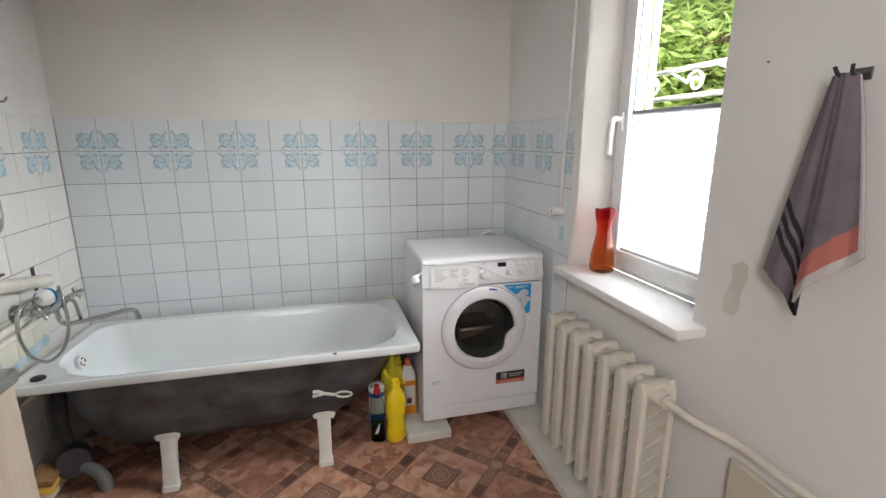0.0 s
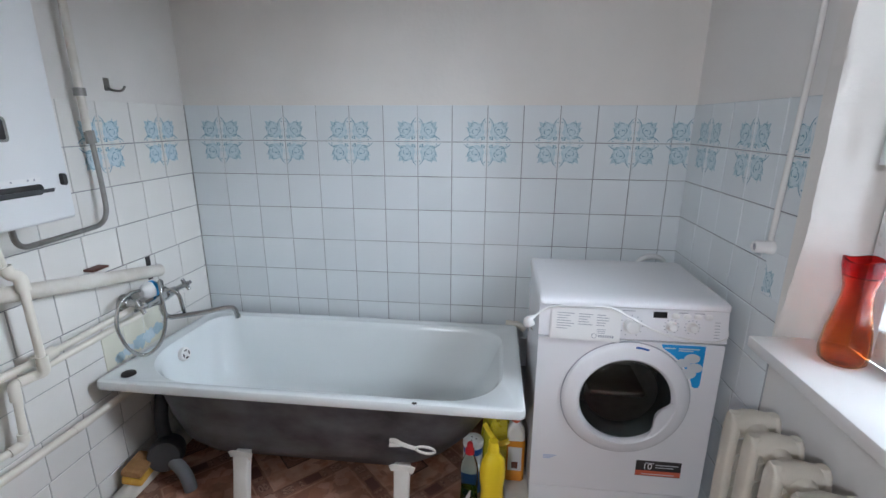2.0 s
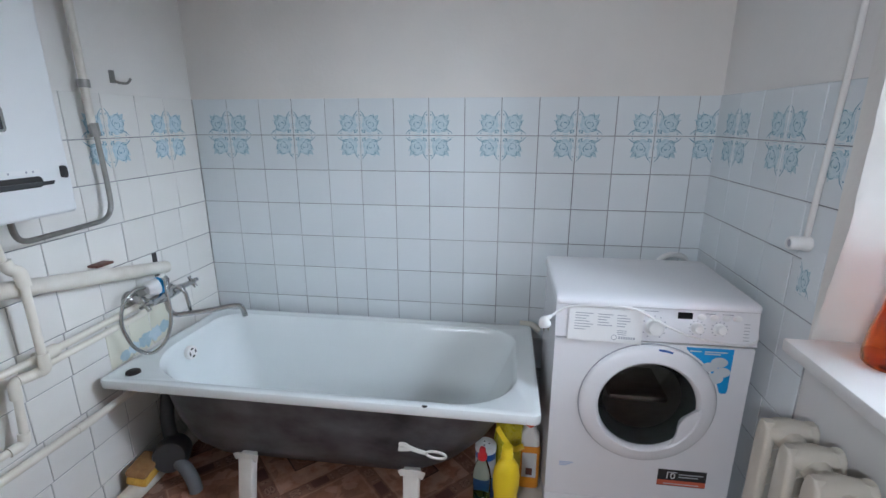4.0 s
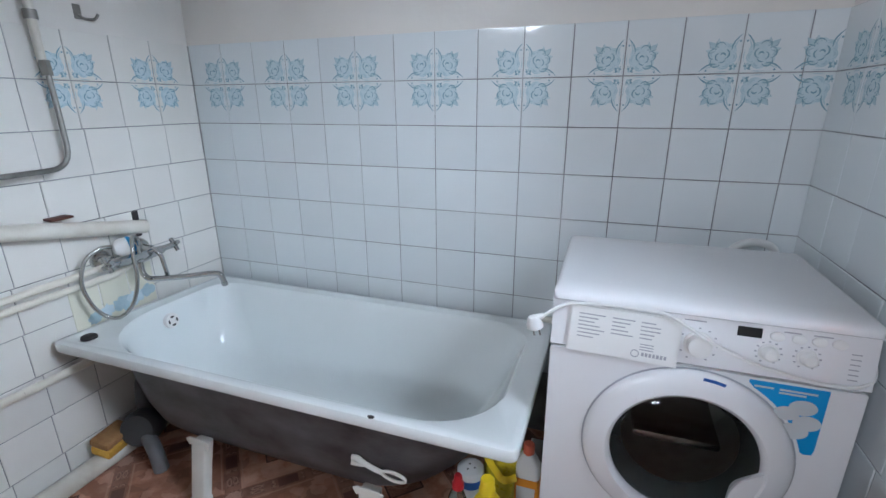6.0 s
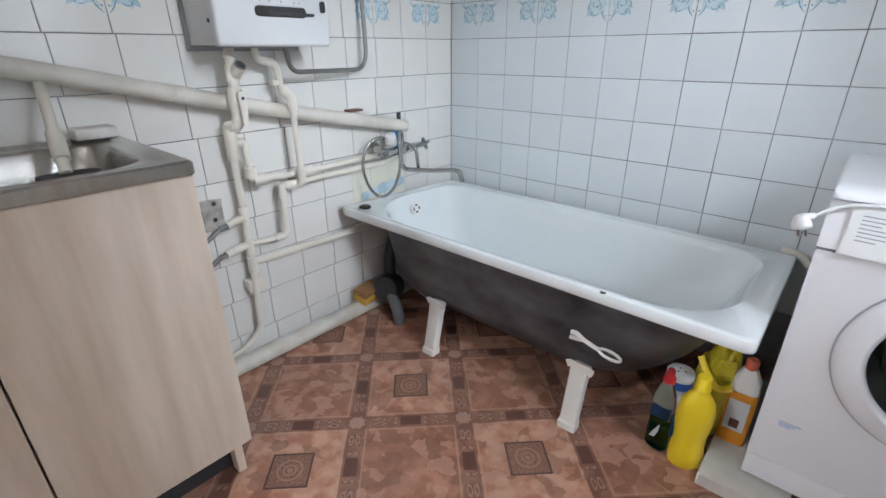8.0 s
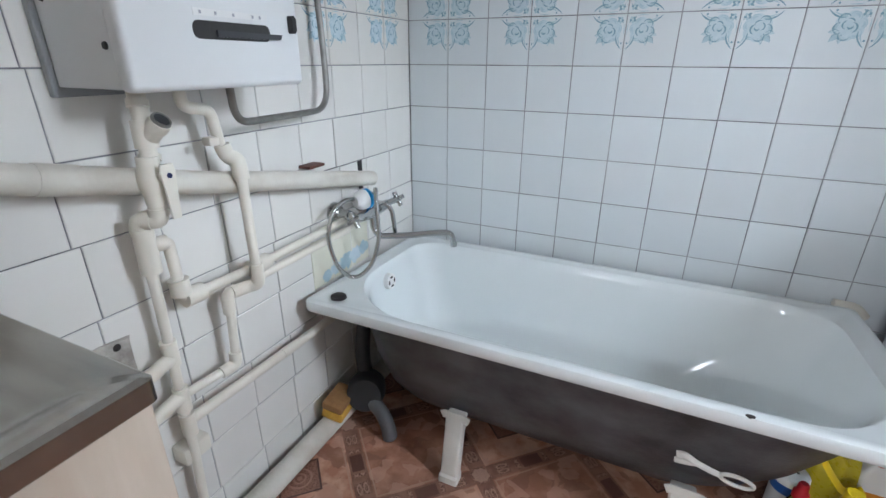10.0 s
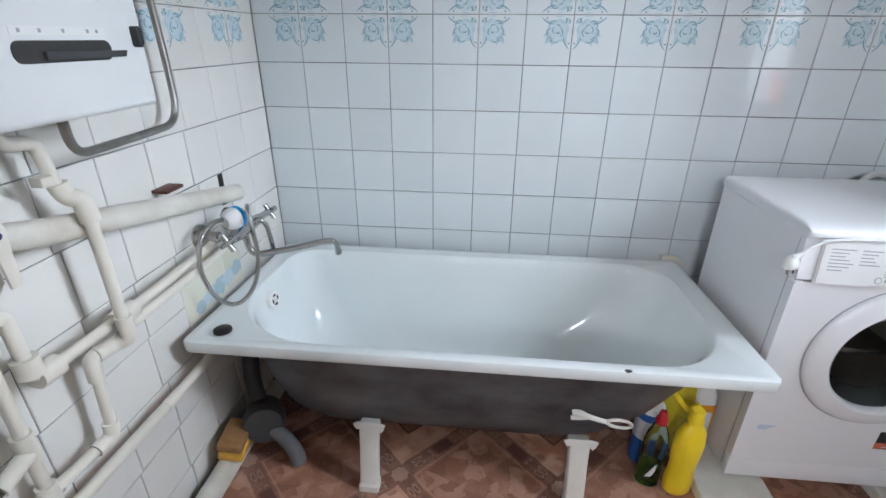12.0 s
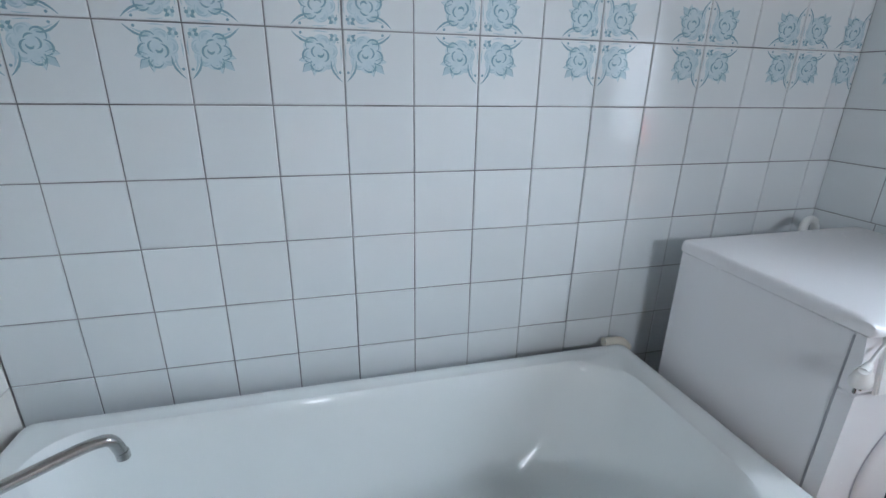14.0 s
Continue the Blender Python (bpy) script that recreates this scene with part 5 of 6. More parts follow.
for x0, x1 in ((-0.30, -0.26), (-0.128, -0.10), (-0.08, -0.05)):
    plate(rect(x0, x1, 0.046, 0.0485), 0.0006, bm)
tagged(part("panel_print", moved(bm, panel_at(2.110, 0.770)), M_INK, wm, "small grey print"), kind="stuff")
arc_ = [(DX - 1.938 + 0.216 * math.cos(radians(a)), DZ - 0.711 + 0.216 * math.sin(radians(a))) for a in range(16, 62, 4)]
st = part("sticker", moved(plate([(0.136, 0.0), (0.136, -0.135), (0.133, -0.148), (0.120, -0.150)] + arc_ + [(0.002, -0.006), (0.002, 0.0)], 0.0008), face(1.938, 0.711)), M_STICKER, wm, "blue advertising sticker")
bm = bmesh.new()
for cx, cz, r in ((0.075, -0.062, 0.022), (0.100, -0.045, 0.024), (0.093, -0.100, 0.026), (0.112, -0.078, 0.024)):
    lathe([(0, 0.0014), (r, 0.0013 + r * 0.002), (r, 0.0)], pose(cx, 0, cz, 90, 0, 0), 20, bm, 1, 0.7)
for i, (x0, x1) in enumerate(((0.012, 0.045), (0.055, 0.118), (0.055, 0.10))):
    plate(rect(x0, x1, -0.014 - 0.007 * max(0, i - 1), -0.010 - 0.007 * max(0, i - 1)), 0.0014, bm)
part("sticker_print", moved(bm, face(1.938, 0.711)), M_LABEL, st, "pale printed shapes")
bk = part("sticker", moved(plate(rect(0, 0.150, -0.062, 0), 0.0008), face(1.910, 0.268)), M_BLACK, wm, "black guarantee sticker")
part("red_band", moved(plate(rect(0, 0.150, -0.060, -0.040), 0.0012), face(1.910, 0.268)), M_REDLAB, bk, "red band")
bm = bmesh.new()
for x0, x1, z in ((0.065, 0.14, -0.014), (0.065, 0.125, -0.024), (0.02, 0.13, -0.052), (0.03, 0.06, -0.008)):
    plate(rect(x0, x1, z - 0.003, z), 0.0015, bm)
part("sticker_print", moved(bm, face(1.910, 0.268)), M_LABEL, bk, "small pale print")
txt = bpy.data.curves.new("ten", "FONT")
txt.body, txt.size, txt.extrude = "10", 0.034, 0.0004
txo = new("sticker_number", txt)
txt.materials.append(M_WPLAST)
txo.parent = bk
txo.matrix_basis = face(1.931, 0.234, WF - 0.0016) @ pose(0, 0, 0, 90, 0, 0)
tagged(txo, "white printed number")
bm = bmesh.new()
for i in range(3):
    plate(rect(0.0, 0.045 - 0.01 * i, -0.006 * i - 0.004, -0.006 * i), 0.0006, bm)
part("faded_label", moved(bm, face(1.592, 0.262)), M_INKBLUE, wm, "faded pale blue label")
part("cable", moved(tube([(1.527, WF - 0.014, 0.789), (1.548, WF - 0.008, 0.806), (1.575, WF - 0.002, 0.822), (1.62, WF + 0.001, 0.8285), (1.70, WF + 0.003, 0.8305), (1.775, WF + 0.001, 0.828), (1.812, WF - 0.012, 0.812), (1.845, WF - 0.026, 0.796), (1.93, WF - 0.024, 0.756), (2.03, WF - 0.026, 0.738), (2.10, WF - 0.016, 0.733), (2.136, WF + 0.004, 0.742), (2.144, WF + 0.03, 0.762), (2.142, WF + 0.08, 0.775), (2.140, WF + 0.2, 0.70)], 0.0036, 0.03, 8), MI), M_WPLAST, wm, "white power cable")
pm = Matrix.Translation((1.512, WF - 0.020, 0.776)) @ pose(0, 0, 0, 8, -14, 0)
bm = lathe([(0, 0.016), (0.010, 0.015), (0.0145, 0.009), (0.0165, 0.0), (0.0185, -0.004), (0.0185, -0.012), (0.0165, -0.014), (0, -0.014)], pm, 20, None, 1.0, 0.8)
tube([(1.512, WF - 0.019, 0.784), (1.520, WF - 0.017, 0.788), (1.531, WF - 0.013, 0.793)], lambda q: 0.011 - 0.005 * q, 0.0, 10, bm)
plg = part("power_plug", moved(bm, MI), M_WPLAST, wm, "white angled power plug")
for dx in (-0.0065, 0.0065):
    part("prong", moved(rod(pm @ Vector((dx, 0, -0.013)), pm @ Vector((dx, 0, -0.033)), 0.0024, 8), MI), M_CHROME, plg, "metal prong")
part("water_hose", moved(tube([(1.95, WB + 0.004, 0.80), (1.99, WB + 0.05, 0.85), (2.05, WB + 0.08, 0.862), (2.11, WB + 0.10, 0.84), (2.13, WB + 0.11, 0.5)], 0.011, 0.04, 10), MI), M_WPLAST, wm, "pale ribbed inlet hose")
for x in (WX0 + 0.05, WX1 - 0.05):
    for y in (WF + 0.05, WB - 0.05):
        z0 = 0.0435 if x < 1.7 else 0.0005
        part("foot", moved(rod((x, y, z0), (x, y, WZ0 + 0.004), 0.018, 14), MI), M_BLACK, wm)

# painted board that lifts one side of the machine
plank = tagged(new("support_board", mesh_of("support_board", box(1.462, 1.668, -0.675, -0.10, 0.0, 0.043, 0.003, 1), M_BOARD)), "worn white-painted board under one side of the washing machine", "board")
wpipe = tagged(new("corner_drain_pipe", mesh_of("corner_drain_pipe", tube([(1.46, -0.035, 0.50), (1.52, -0.035, 0.497), (1.545, -0.035, 0.47)], 0.014, 0.02, 12), M_PPR, True)), "white plastic pipe stub behind the tub corner", "pipe")

# ---- bottles ----


def bottle(name, label, at, profile, mats, turn=0, sy=0.62, extra=None):
    ob = thing(name, label, "bottle", at, "cleaning bottles")
    ob.rotation_euler = (0, 0, radians(turn))
    for pname, prof, m, lab in profile:
        part(pname, lathe(prof, Matrix(), 28, None, 1, sy if pname != "cap" else 1.0), m, ob, lab)
    return ob


bottle("bleach_bottle", "bright yellow plastic cleaner bottle on the floor", (1.416, -0.618, 0), [
    ("body", [(0, 0.002), (0.038, 0.0), (0.045, 0.008), (0.046, 0.05), (0.042, 0.085), (0.042, 0.11), (0.047, 0.15), (0.048, 0.19), (0.043, 0.225), (0.030, 0.25), (0.019, 0.262), (0.019, 0.27)], M_YELLOW, ""),
    ("cap", [(0.0195, 0.266), (0.0215, 0.268), (0.0215, 0.278), (0.019, 0.281), (0.0185, 0.305), (0.016, 0.309), (0, 0.309)], M_YELLOW, "")], None, 20, 0.72)
bb = bottle("dish_soap_bottle", "clear green dish-soap bottle with a red cap", (1.332, -0.606, 0), [
    ("body", [(0, 0.002), (0.030, 0.0), (0.034, 0.006), (0.034, 0.05), (0.031, 0.09), (0.033, 0.14), (0.034, 0.17), (0.028, 0.205), (0.017, 0.235), (0.014, 0.248)], M_GREENGL, ""),
    ("liquid", [(0, 0.005), (0.029, 0.004), (0.032, 0.01), (0.032, 0.05), (0.029, 0.085), (0.0295, 0.095), (0, 0.095)], M_GREENLQ, "green liquid"),
    ("cap", [(0.014, 0.240), (0.0165, 0.242), (0.0165, 0.258), (0.012, 0.264), (0.011, 0.280), (0.008, 0.285), (0, 0.285)], M_RED, "red cap")], None, -15, 0.66)
part("label", moved(plate([(-0.012, 0.045), (0.004, 0.05), (0.012, 0.075), (0.013, 0.105), (0.004, 0.085), (-0.006, 0.062)], 0.001), Matrix.Translation((0, -0.0235, 0))), M_LABEL, bb, "pale printed label")
can = thing("scouring_powder_can", "blue scouring powder can with a white sprinkle lid", "can", (1.340, -0.508, 0), "cleaning bottles")
part("body", lathe([(0, 0.001), (0.036, 0.0), (0.037, 0.005), (0.037, 0.205)], Matrix(), 28), M_BLUEPL, can)
part("label", lathe([(0.0374, 0.10), (0.0376, 0.101), (0.0376, 0.175), (0.0374, 0.176)], Matrix(), 28), M_LABEL, can, "printed label band")
lid = part("lid", lathe([(0.037, 0.204), (0.0395, 0.205), (0.0395, 0.222), (0.037, 0.226), (0, 0.2265)], Matrix(), 28), M_WPLAST, can, "white lid")
bm = bmesh.new()
for a in (0, 120, 240):
    lathe([(0, 0.2275), (0.003, 0.2273), (0.003, 0.226)], pose(0.012 * math.cos(radians(a)), 0.012 * math.sin(radians(a)), 0), 8, bm)
part("holes", bm, M_BLACK, lid, "dark sprinkle holes")
bo = thing("drain_cleaner_bottle", "orange bottle with a white neck on the board", "bottle", (1.500, -0.475, 0.0435), "cleaning bottles")
part("body", loft([loop_rect(-w, w, -d, d, z, (min(w, d) * 0.5,) * 4, 5) for w, d, z in ((0.036, 0.026, 0.0), (0.038, 0.028, 0.006), (0.038, 0.028, 0.17), (0.036, 0.026, 0.18))], cap_first=True, cap_last=True), M_ORANGE, bo)
part("neck", loft([loop_rect(-w, w, -d, d, z, (min(w, d) * 0.6,) * 4, 5) for w, d, z in ((0.036, 0.026, 0.1805), (0.034, 0.024, 0.215), (0.020, 0.019, 0.245), (0.014, 0.014, 0.255))], cap_first=True, cap_last=True), M_WPLAST, bo, "white shoulder and neck")
part("cap", lathe([(0.016, 0.253), (0.016, 0.28), (0.013, 0.284), (0, 0.284)], Matrix(), 18), M_REDLAB, bo, "red-brown cap")
part("label", box(-0.026, 0.026, -0.0288, -0.0283, 0.05, 0.155), M_LABEL, bo, "pale label with a picture")
part("label_picture", box(-0.012, 0.012, -0.0294, -0.0289, 0.06, 0.09), M_RUST, bo, "small dark picture")
bag = thing("yellow_bag", "crumpled yellow plastic bag behind the bottles", "bag", (1.43, -0.46, 0))
bm = bmesh.new()
bmesh.ops.create_icosphere(bm, subdivisions=4, radius=1)
for v in bm.verts:
    n = noise.noise(v.co * 2.3) * 0.35 + noise.noise(v.co * 6) * 0.14
    v.co = Vector((v.co.x * 0.062, v.co.y * 0.05, 0.17 + v.co.z * 0.17)) * (1 + n * 0.35)
    v.co.z = max(0.001, v.co.z)
part("body", bm, M_YBAG, bag)
bm = bmesh.new()
tube([(-0.05, -0.05, 0.30), (-0.03, -0.062, 0.27), (0.01, -0.066, 0.22), (0.045, -0.06, 0.24)], lambda s: 0.010, 0.03, 8, bm, True, 0.15)
part("handle", bm, M_YELLOW, bag, "bright yellow bag handle")

# ---- radiator ----
rad = thing("radiator", "cream-painted cast-iron radiator under the window", "radiator", (2.10, -1.13, 0.0))
QI = Matrix.Translation((-2.10, 1.13, 0))
N_SEC, PITCH, RY0 = 7, 0.0955, -0.878
RTOP, RBOT = 0.662, 0.085
FIN = mesh_of("fin", loft([[Vector((2.052 - 2.10, -0.022, z)), Vector((2.052 - 2.10, 0.022, z)), Vector((2.130 - 2.10, 0.022, z + 0.038)), Vector((2.130 - 2.10, -0.022, z + 0.038))] for z in (0.0, 0.004)], cap_first=True, cap_last=True), M_RAD)
for i in range(N_SEC):
    y = RY0 - i * PITCH
    bm = loft([loop_rect(2.030, 2.054, y - w, y + w, z, (min(0.010, w * 0.6),) * 4, 4) for w, z in ((0.010, RBOT + 0.006), (0.022, RBOT + 0.016), (0.027, RBOT + 0.04), (0.027, RTOP - 0.05), (0.023, RTOP - 0.02), (0.010, RTOP - 0.003))], cap_first=True, cap_last=True)
    sec = part("section", moved(bm, QI), M_RAD, rad, "flat-fronted column")
    bm = loft([loop_rect(2.128, 2.150, y - w, y + w, z, (0.008,) * 4, 4) for w, z in ((0.012, RBOT + 0.01), (0.030, RBOT + 0.03), (0.030, RTOP - 0.045), (0.024, RTOP - 0.015), (0.012, RTOP - 0.004))], cap_first=True, cap_last=True)
    part("rear_column", moved(bm, QI), M_RAD, sec)
    for z, z2 in ((RTOP - 0.032, RTOP - 0.045), (RBOT + 0.04, RBOT + 0.045)):
        bm = tube([(2.040, y, z), (2.09, y, z + 0.004), (2.14, y, z)], lambda s: 0.026 + 0.006 * math.sin(math.pi * s), 0, 14)
        tube([(2.09, y - PITCH / 2, z2), (2.09, y - PITCH / 4, z2), (2.09, y, z2), (2.09, y + PITCH / 4, z2), (2.09, y + PITCH / 2, z2)], lambda s: 0.024 + 0.010 * math.sin(math.pi * s), 0, 14, bm)
        part("header", moved(bm, QI), M_RAD, sec)
    for k in range(9):
        fin = new("fin", FIN)
        fin.parent = sec
        fin.location = (0, y + 1.13, RBOT + 0.09 + k * 0.052)
for y in (RY0, RY0 - (N_SEC - 1) * PITCH):
    part("wall_bracket", moved(rod((2.148, y, 0.30), (RX + 0.002, y, 0.30), 0.008, 8), QI), M_RAD, rad)
yn = RY0 - (N_SEC - 1) * PITCH
part("plug", moved(rod((2.09, yn - 0.04, RTOP - 0.045), (2.09, yn - 0.062, RTOP - 0.045), 0.022, 12), QI), M_RAD, rad)
rp = thing("radiator_pipe", "cream-painted heating pipe running along the wall", "pipe", (2.12, -1.7, 0.6))
part("supply_pipe", moved(tube([(2.09, yn - 0.06, RTOP - 0.045), (2.10, -1.60, RTOP - 0.052), (2.145, -1.70, RTOP - 0.06), (2.152, -2.3, RTOP - 0.075), (2.152, -2.9, RTOP - 0.085)], 0.0125, 0.05, 12), Matrix.Translation((-2.12, 1.7, -0.6))), M_RAD, rp)
part("return_pipe", moved(tube([(2.09, yn - 0.03, RBOT + 0.045), (2.09, yn - 0.11, RBOT + 0.05), (2.14, yn - 0.13, RBOT + 0.055), (2.145, yn - 0.14, 0.002)], 0.014, 0.03, 12), Matrix.Translation((-2.12, 1.7, -0.6))), M_RAD, rp)
skirt = tagged(new("baseboard", mesh_of("baseboard", box(1.985, RX - 0.001, -2.2, WB - 0.02, 0.0005, 0.045, 0.004, 1), M_BOARD)), "pale painted board along the floor under the radiator", "baseboard", kind="structure")
mask = tagged(new("wall_panel", mesh_of("wall_panel", box(RX - 0.022, RX - 0.001, -2.45, -1.675, 0.05, 0.54, 0.004, 1), mat("beige_panel", (0.60, 0.55, 0.46), (0.52, 0.47, 0.39), 0.7, 0, 5, 50, 0.2))), "beige panel standing against the wall under the pipe", "panel")

# ---- towel ----
tw = thing("towel", "grey-mauve towel with black stripes and a coral end", "towel", (RX, -1.79, 1.49))
bm = bmesh.new()
NU, NV = 84, 120
verts, cols = [], []
for j in range(NV + 1):
    v = j / NV
    row = []
    for i in range(NU + 1):
        u = i / NU
        by = 0.095 - 0.201 * u
        bz = -0.42 - 0.085 * (u / 0.45) ** 1.3 if u < 0.45 else -0.47 + 0.125 * ((u - 0.45) / 0.55) ** 0.8
        ty, tz = 0.020 - 0.050 * u, 0.004 - 0.01 * abs(u - 0.5)
        w = v ** 0.92
        fold = (0.007 * math.sin(u * 11 + v) + 0.002 * math.sin(u * 31 + 3 * v)) * (0.35 + 0.65 * v) + (0.014 if u > 0.45 else 0.0) * v
        row.append(bm.verts.new((-0.034 - 0.012 * math.sin(math.pi * u) - fold, ty + (by - ty) * w, tz + (bz - tz) * v)))
    verts.append(row)
for j in range(NV):
    for i in range(NU):
        f = bm.faces.new((verts[j][i], verts[j][i + 1], verts[j + 1][i + 1], verts[j + 1][i]))
        u, v = (i + 0.5) / NU, (j + 0.5) / NV
        if u < 0.45:
            band = v - 0.28 * u
            f.material_index = 2 if any(abs(band - q) < 0.024 for q in (0.60, 0.68, 0.76)) else 0
            if u > 0.36 and v > 0.93:
                f.material_index = 2
        else:
            f.material_index = 0 if v < 0.80 + 0.05 * (1 - u) else (1 if v < 0.945 else 3)
        if u > 0.965:
            f.material_index = 3
part("cloth", bm, [M_TOWEL, M_TOWEL_RED, M_TOWEL_BLACK, M_TOWEL_HEM], tw)
md = tw.children[0].modifiers.new("thick", "SOLIDIFY")
md.thickness = 0.006
hk = tagged(new("towel_hook"), "dark double metal hook holding the towel", "hook")
part("hook_plate", box(-0.004, -0.0005, -0.02, 0.02, -0.012, 0.012, 0.002), M_HOSE, hk)
for y in (-0.012, 0.012):
    part("hook_arm", tube([(-0.003, y, 0.0), (-0.045, y, -0.004), (-0.052, y * 1.4, 0.014)], 0.0038, 0.01, 8), M_BLACK, hk)
hk.matrix_basis = pose(RX, -1.80, 1.492)
for y, z in ((-1.592, 1.546),):
    tagged(new("nail", mesh_of("nail", rod((RX + 0.004, y, z), (RX - 0.006, y, z), 0.0017, 8), M_BLACK)), "small dark nail in the wall", "nail")
stn = tagged(new("wall_stain", mesh_of("wall_stain", plate([(-0.028, -0.07), (0.006, -0.075), (0.022, -0.05), (0.020, 0.0), (0.034, 0.03), (0.030, 0.07), (0.008, 0.078), (-0.016, 0.062), (-0.012, 0.02), (-0.030, -0.03)], 0.0012), M_STAIN)), "brownish old stain on the wall paint", "stain")
stn.matrix_basis = pose(RX - 0.0002, -1.592, 0.985, 0, 0, -90)

# ---- conduit and socket on the east wall ----
con = thing("cable_conduit", "white cable conduit ending in a small round box", "conduit", (RX - 0.01, -0.68, 1.1))
KI = Matrix.Translation((-RX + 0.01, 0.68, -1.1))
part("conduit", moved(tube([(RX - 0.014, -0.700, 2.5), (RX - 0.014, -0.695, 1.55), (RX - 0.016, -0.672, 1.08)], 0.0075, 0, 10), KI), M_PLASTER_GREY, con)
bx = part("end_box", moved(lathe([(0.021, 0.0), (0.021, 0.010), (0.018, 0.014), (0.0175, 0.046), (0.0155, 0.050), (0.012, 0.050), (0.012, 0.044), (0.0, 0.044)], Matrix.Translation((RX - 0.008, -0.672, 1.060)) @ pose(0, 0, 0, 0, -90, 0), 20), KI), M_WPLAST, con, "small round white cable outlet")
part("box_hole", moved(lathe([(0, 0.046), (0.0115, 0.0455), (0.0115, 0.0445)], Matrix.Translation((RX - 0.008, -0.672, 1.060)) @ pose(0, 0, 0, 0, -90, 0), 18), KI), M_INK, bx, "grey round opening")

# ---- vase ----
vase = thing("vase", "red and orange glass vase on the window sill", "vase", (2.228, -0.925, SZ + 0.0325))
prof = [(0.0, 0.0), (0.040, 0.0), (0.048, 0.008), (0.050, 0.03), (0.045, 0.08), (0.035, 0.13), (0.030, 0.165), (0.031, 0.19), (0.037, 0.215)]
inner = [(r - 0.004, z + 0.003) for r, z in prof[::-1] if r > 0.02]
part("body", lathe(prof + [(0.033, 0.217)] + inner[1:] + [(0.0, 0.010)], Matrix(), 32), M_VASE, vase)
bm = lathe([(0.037, 0.2152), (0.041, 0.235), (0.042, 0.252), (0.039, 0.254), (0.037, 0.236), (0.033, 0.2172)], Matrix(), 32)
for v in bm.verts:
    a = math.atan2(v.co.y, v.co.x)
    v.co.z += 0.004 * math.sin(3 * a) * (v.co.z - 0.215) / 0.04
part("rim", bm, M_VASE_RED, vase, "deep red flared rim")

# ---- garden outside ----
tagged(new("ground", mesh_of("ground", box(RX + 0.41, 60, -40, 40, -0.75, -0.6), M_GRASS)), "garden ground outside the window", "ground", kind="structure")
rail = thing("porch_railing", "white wrought-iron railing with scrolls outside the window", "railing", (3.6, -1.2, 0.0))
part("rail_bar", moved(rod((3.6, 1.4, 1.85), (3.6, -3.2, 1.85), 0.018, 8), Matrix.Translation((-3.6, 1.2, 0))), M_RAIL, rail)
part("rail_bar", moved(rod((3.6, 1.4, 1.665), (3.6, -3.2, 1.665), 0.018, 8), Matrix.Translation((-3.6, 1.2, 0))), M_RAIL, rail)
for k in range(7):
    y = 1.15 - 0.42 * k
    c = [(3.6, y + 0.075 * (1 - s * 0.75) * math.cos(9 * s) - 0.1, 1.755 + 0.075 * (1 - s * 0.75) * math.sin(9 * s)) for s in (i / 24 for i in range(25))]
    part("scroll", moved(tube([(3.6, y + 0.15, 1.845)] + c, 0.011, 0, 6), Matrix.Translation((-3.6, 1.2, 0))), M_RAIL, rail)
for y in (1.4, -3.2):
    part("rail_post", moved(rod((3.6, y, -0.6), (3.6, y, 1.90), 0.03, 10), Matrix.Translation((-3.6, 1.2, 0))), M_RAIL, rail)
tagged(new("porch_post", mesh_of("porch_post", box(3.375, 3.435, 0.395, 0.45, -0.6, 3.2, 0.008, 1), M_FACADE)), "pale yellow painted porch post", "post")


def tree(x, y, h, seed):
    rng = random.Random(seed)
    ob = thing("tree", "leafy green garden tree outside the window", "tree", (x, y, -0.6), "garden trees")
    bm = tube([(0, 0, 0), (0.05, 0.04, h * 0.3), (-0.04, 0.05, h * 0.6), (0.02, 0, h * 0.9)], lambda s: 0.11 * (1 - 0.8 * s), 0.2, 8)
    tips = []
    for k in range(16):
        a, z = rng.uniform(0, 6.28), h * rng.uniform(0.18, 0.85)
        l = rng.uniform(0.7, 1.5)
        e = Vector((math.cos(a) * l, math.sin(a) * l, z + rng.uniform(0.2, 0.8)))
        tube([(0, 0, z), tuple(e * 0.5 + Vector((0, 0, z * 0.5 - 0.1 + e.z * 0.0))), tuple(e)], lambda s: 0.035 * (1 - 0.8 * s), 0.1, 6, bm)
        tips.append(e)
        tips.append(Vector((e.x * 0.6, e.y * 0.6, (e.z + z) / 2)))
    part("trunk", bm, M_BARK, ob)
    vs, fs = [], []
    for e in tips:
        for q in range(190):
            c = e + Vector((rng.gauss(0, 0.30), rng.gauss(0, 0.30), rng.gauss(0, 0.26)))
            d = Vector((rng.gauss(0, 1), rng.gauss(0, 1), rng.gauss(0, 0.6))).normalized()
            s = d.orthogonal().normalized() * rng.uniform(0.018, 0.03)
            l = d * rng.uniform(0.05, 0.09)
            b = len(vs)
            vs += [c - l, c + s, c + l, c - s]
            fs.append((b, b + 1, b + 2, b + 3))
    me = bpy.data.meshes.new("crown")
    me.from_pydata([tuple(v) for v in vs], [], fs)
    me.materials.append(M_LEAF)
    cr = new("crown", me)
    cr.parent = ob


for k, (x, y, h) in enumerate(((4.9, 1.6, 3.5), (4.75, 2.45, 3.7), (5.5, 2.3, 3.9), (6.1, 3.1, 4.6), (5.3, 3.1, 3.8), (4.7, 3.9, 3.6), (6.2, 4.2, 4.4), (6.4, 2.2, 4.2), (6.3, 0.3, 4.0))):
    tree(x, y, h, 11 + k)

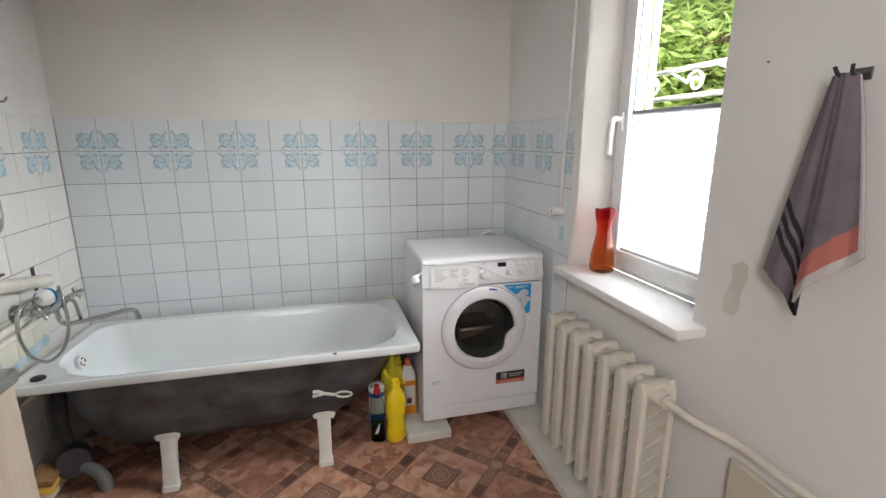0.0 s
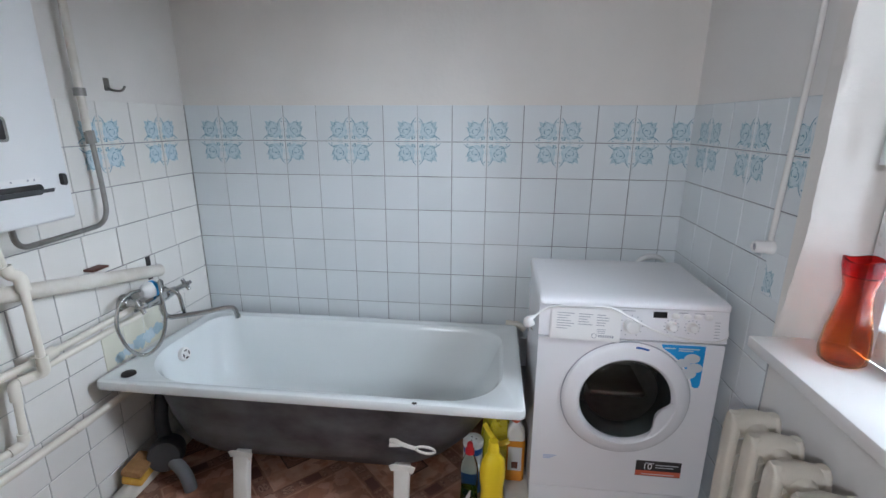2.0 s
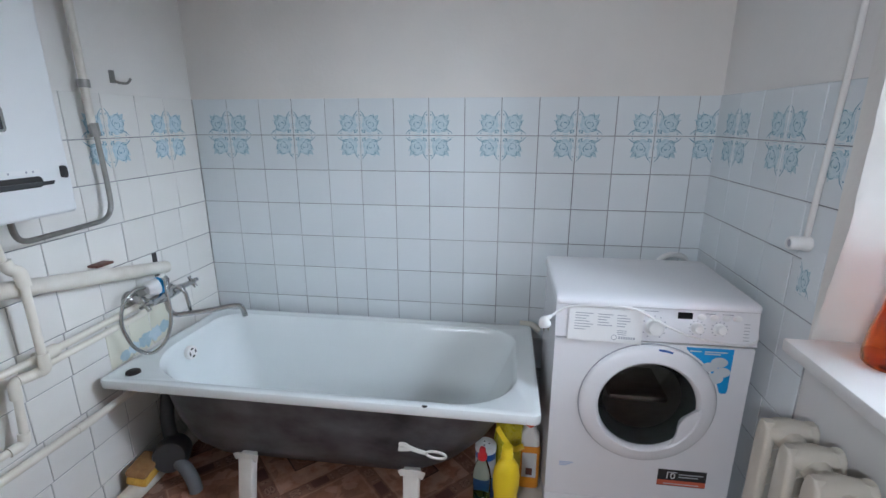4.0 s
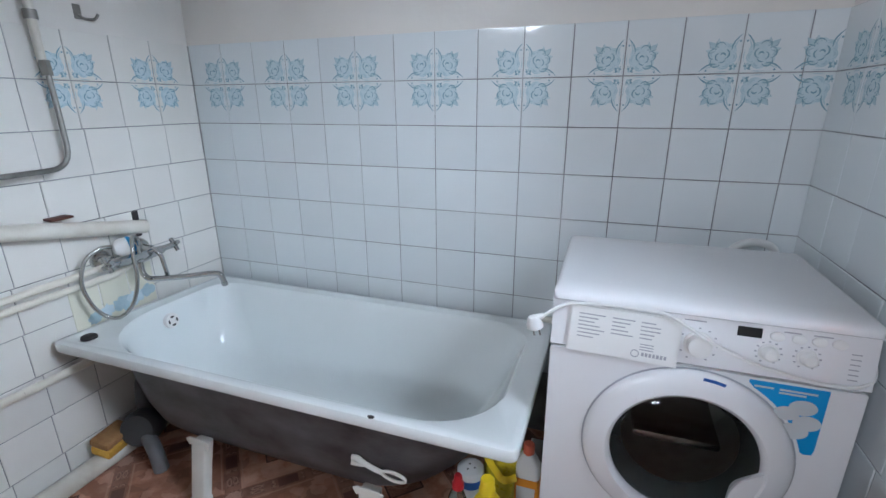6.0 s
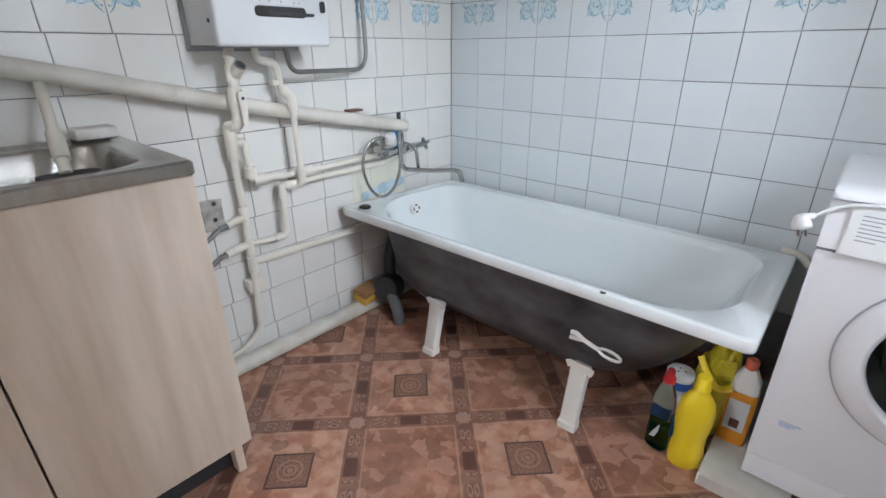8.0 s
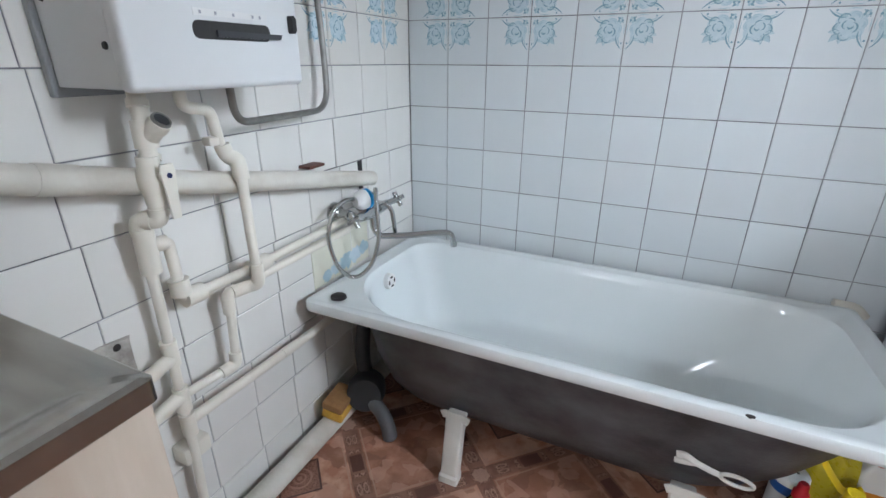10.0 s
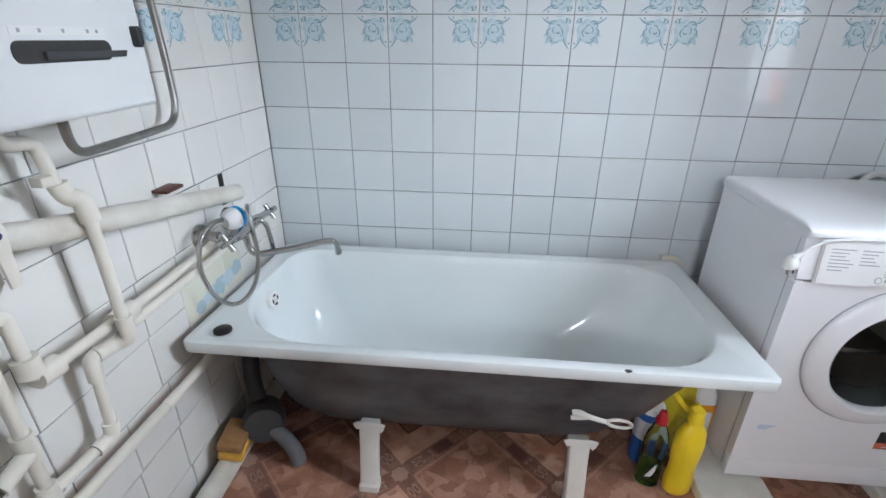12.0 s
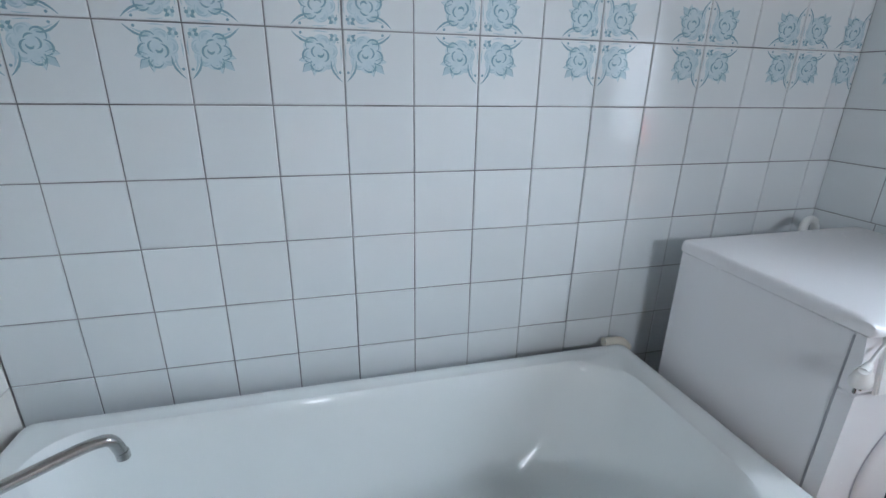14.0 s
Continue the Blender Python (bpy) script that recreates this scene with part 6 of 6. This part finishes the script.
# ---- wall tiles, last ----
gr = part("grout", box(LX - 0.001, RX + 0.001, 0.0028, 0.0038, 0.0, TOP - 0.002), M_GROUT, wall_north, "grey grout", False)
back_edges = [LX + 0.001] + [0.15 * k for k in range(1, 15)] + [RX - 0.001]
tiled(wall_north, lambda s, z: pose(s, 0, z), back_edges, ROWS_Z[:9], 1, 0.0)
gr = part("grout", box(LX - 0.0038, LX - 0.0028, -2.60, 0.0027, 0.0, TOP - 0.002), M_GROUT, wall_west, "grey grout", False)
west_edges = [-0.001] + [-0.022 - 0.1525 * k for k in range(1, 17)]
tiled(wall_west, lambda s, z: pose(LX, s, z, 0, 0, 90), west_edges, ROWS_Z, 0, 0.012, lambda s, z: abs(s + 1.262) < 0.05 and abs(z - 0.612) < 0.03)
M_TILE_YELLOW = mat("yellowed_glazed_tile", (0.78, 0.76, 0.64), (0.72, 0.70, 0.58), 0.16, 0, 7, 30, 0.05, 0.05)
for s_, w_, z_ in ((-0.600, 0.100, 0.580), (-0.4965, 0.103, 0.580), (-0.3935, 0.100, 0.580)):
    me = tile_mesh(w_, 0.160)
    me.materials[0] = M_TILE_YELLOW
    ob = new("tile", me)
    ob.parent = wall_west
    ob.matrix_basis = pose(LX + 0.0026, s_, z_, 0, 0, 90)
for k, (y_, z_, r_) in enumerate(((-0.585, 0.526, 0.020), (-0.540, 0.535, 0.022), (-0.480, 0.540, 0.030), (-0.425, 0.545, 0.030), (-0.375, 0.552, 0.024))):
    blot = [(r_ * (1 + 0.45 * noise.noise((3 * math.cos(a), 3 * math.sin(a), k * 5.1))) * math.cos(a) * 1.15, r_ * (1 + 0.45 * noise.noise((3 * math.cos(a), 3 * math.sin(a), k * 5.1))) * math.sin(a)) for a in (2 * math.pi * i / 22 for i in range(22))]
    blot_part = part("blue_print", plate(blot, 0.0006 + k * 0.0001), M_BLUE_PALE if k % 2 else M_BLUE_MID, wall_west, "smeared blue floral print", False)
    blot_part.matrix_basis = pose(LX + 0.0024, y_, z_, 0, 0, 90)
ob = new("tile", tile_mesh(0.15, 0.15, (1, 1)))
ob.parent = wall_east
ob.matrix_basis = pose(RX - 0.0082, -0.70, 0.985, 0, 0, -90) @ Matrix.Diagonal((0.6, 1, 0.9, 1))
gr = part("grout", box(RX - 0.0048, RX - 0.0008, -0.752, 0.0027, 0.0, TOP - 0.002), M_GROUT, wall_east, "grey grout", False)
east_edges = [-0.001, -0.165, -0.315, -0.47, -0.62, -0.752]
tiled(wall_east, lambda s, z: pose(RX - 0.007, s, z, 0, 0, -90), east_edges, ROWS_Z, 1, 0.01)
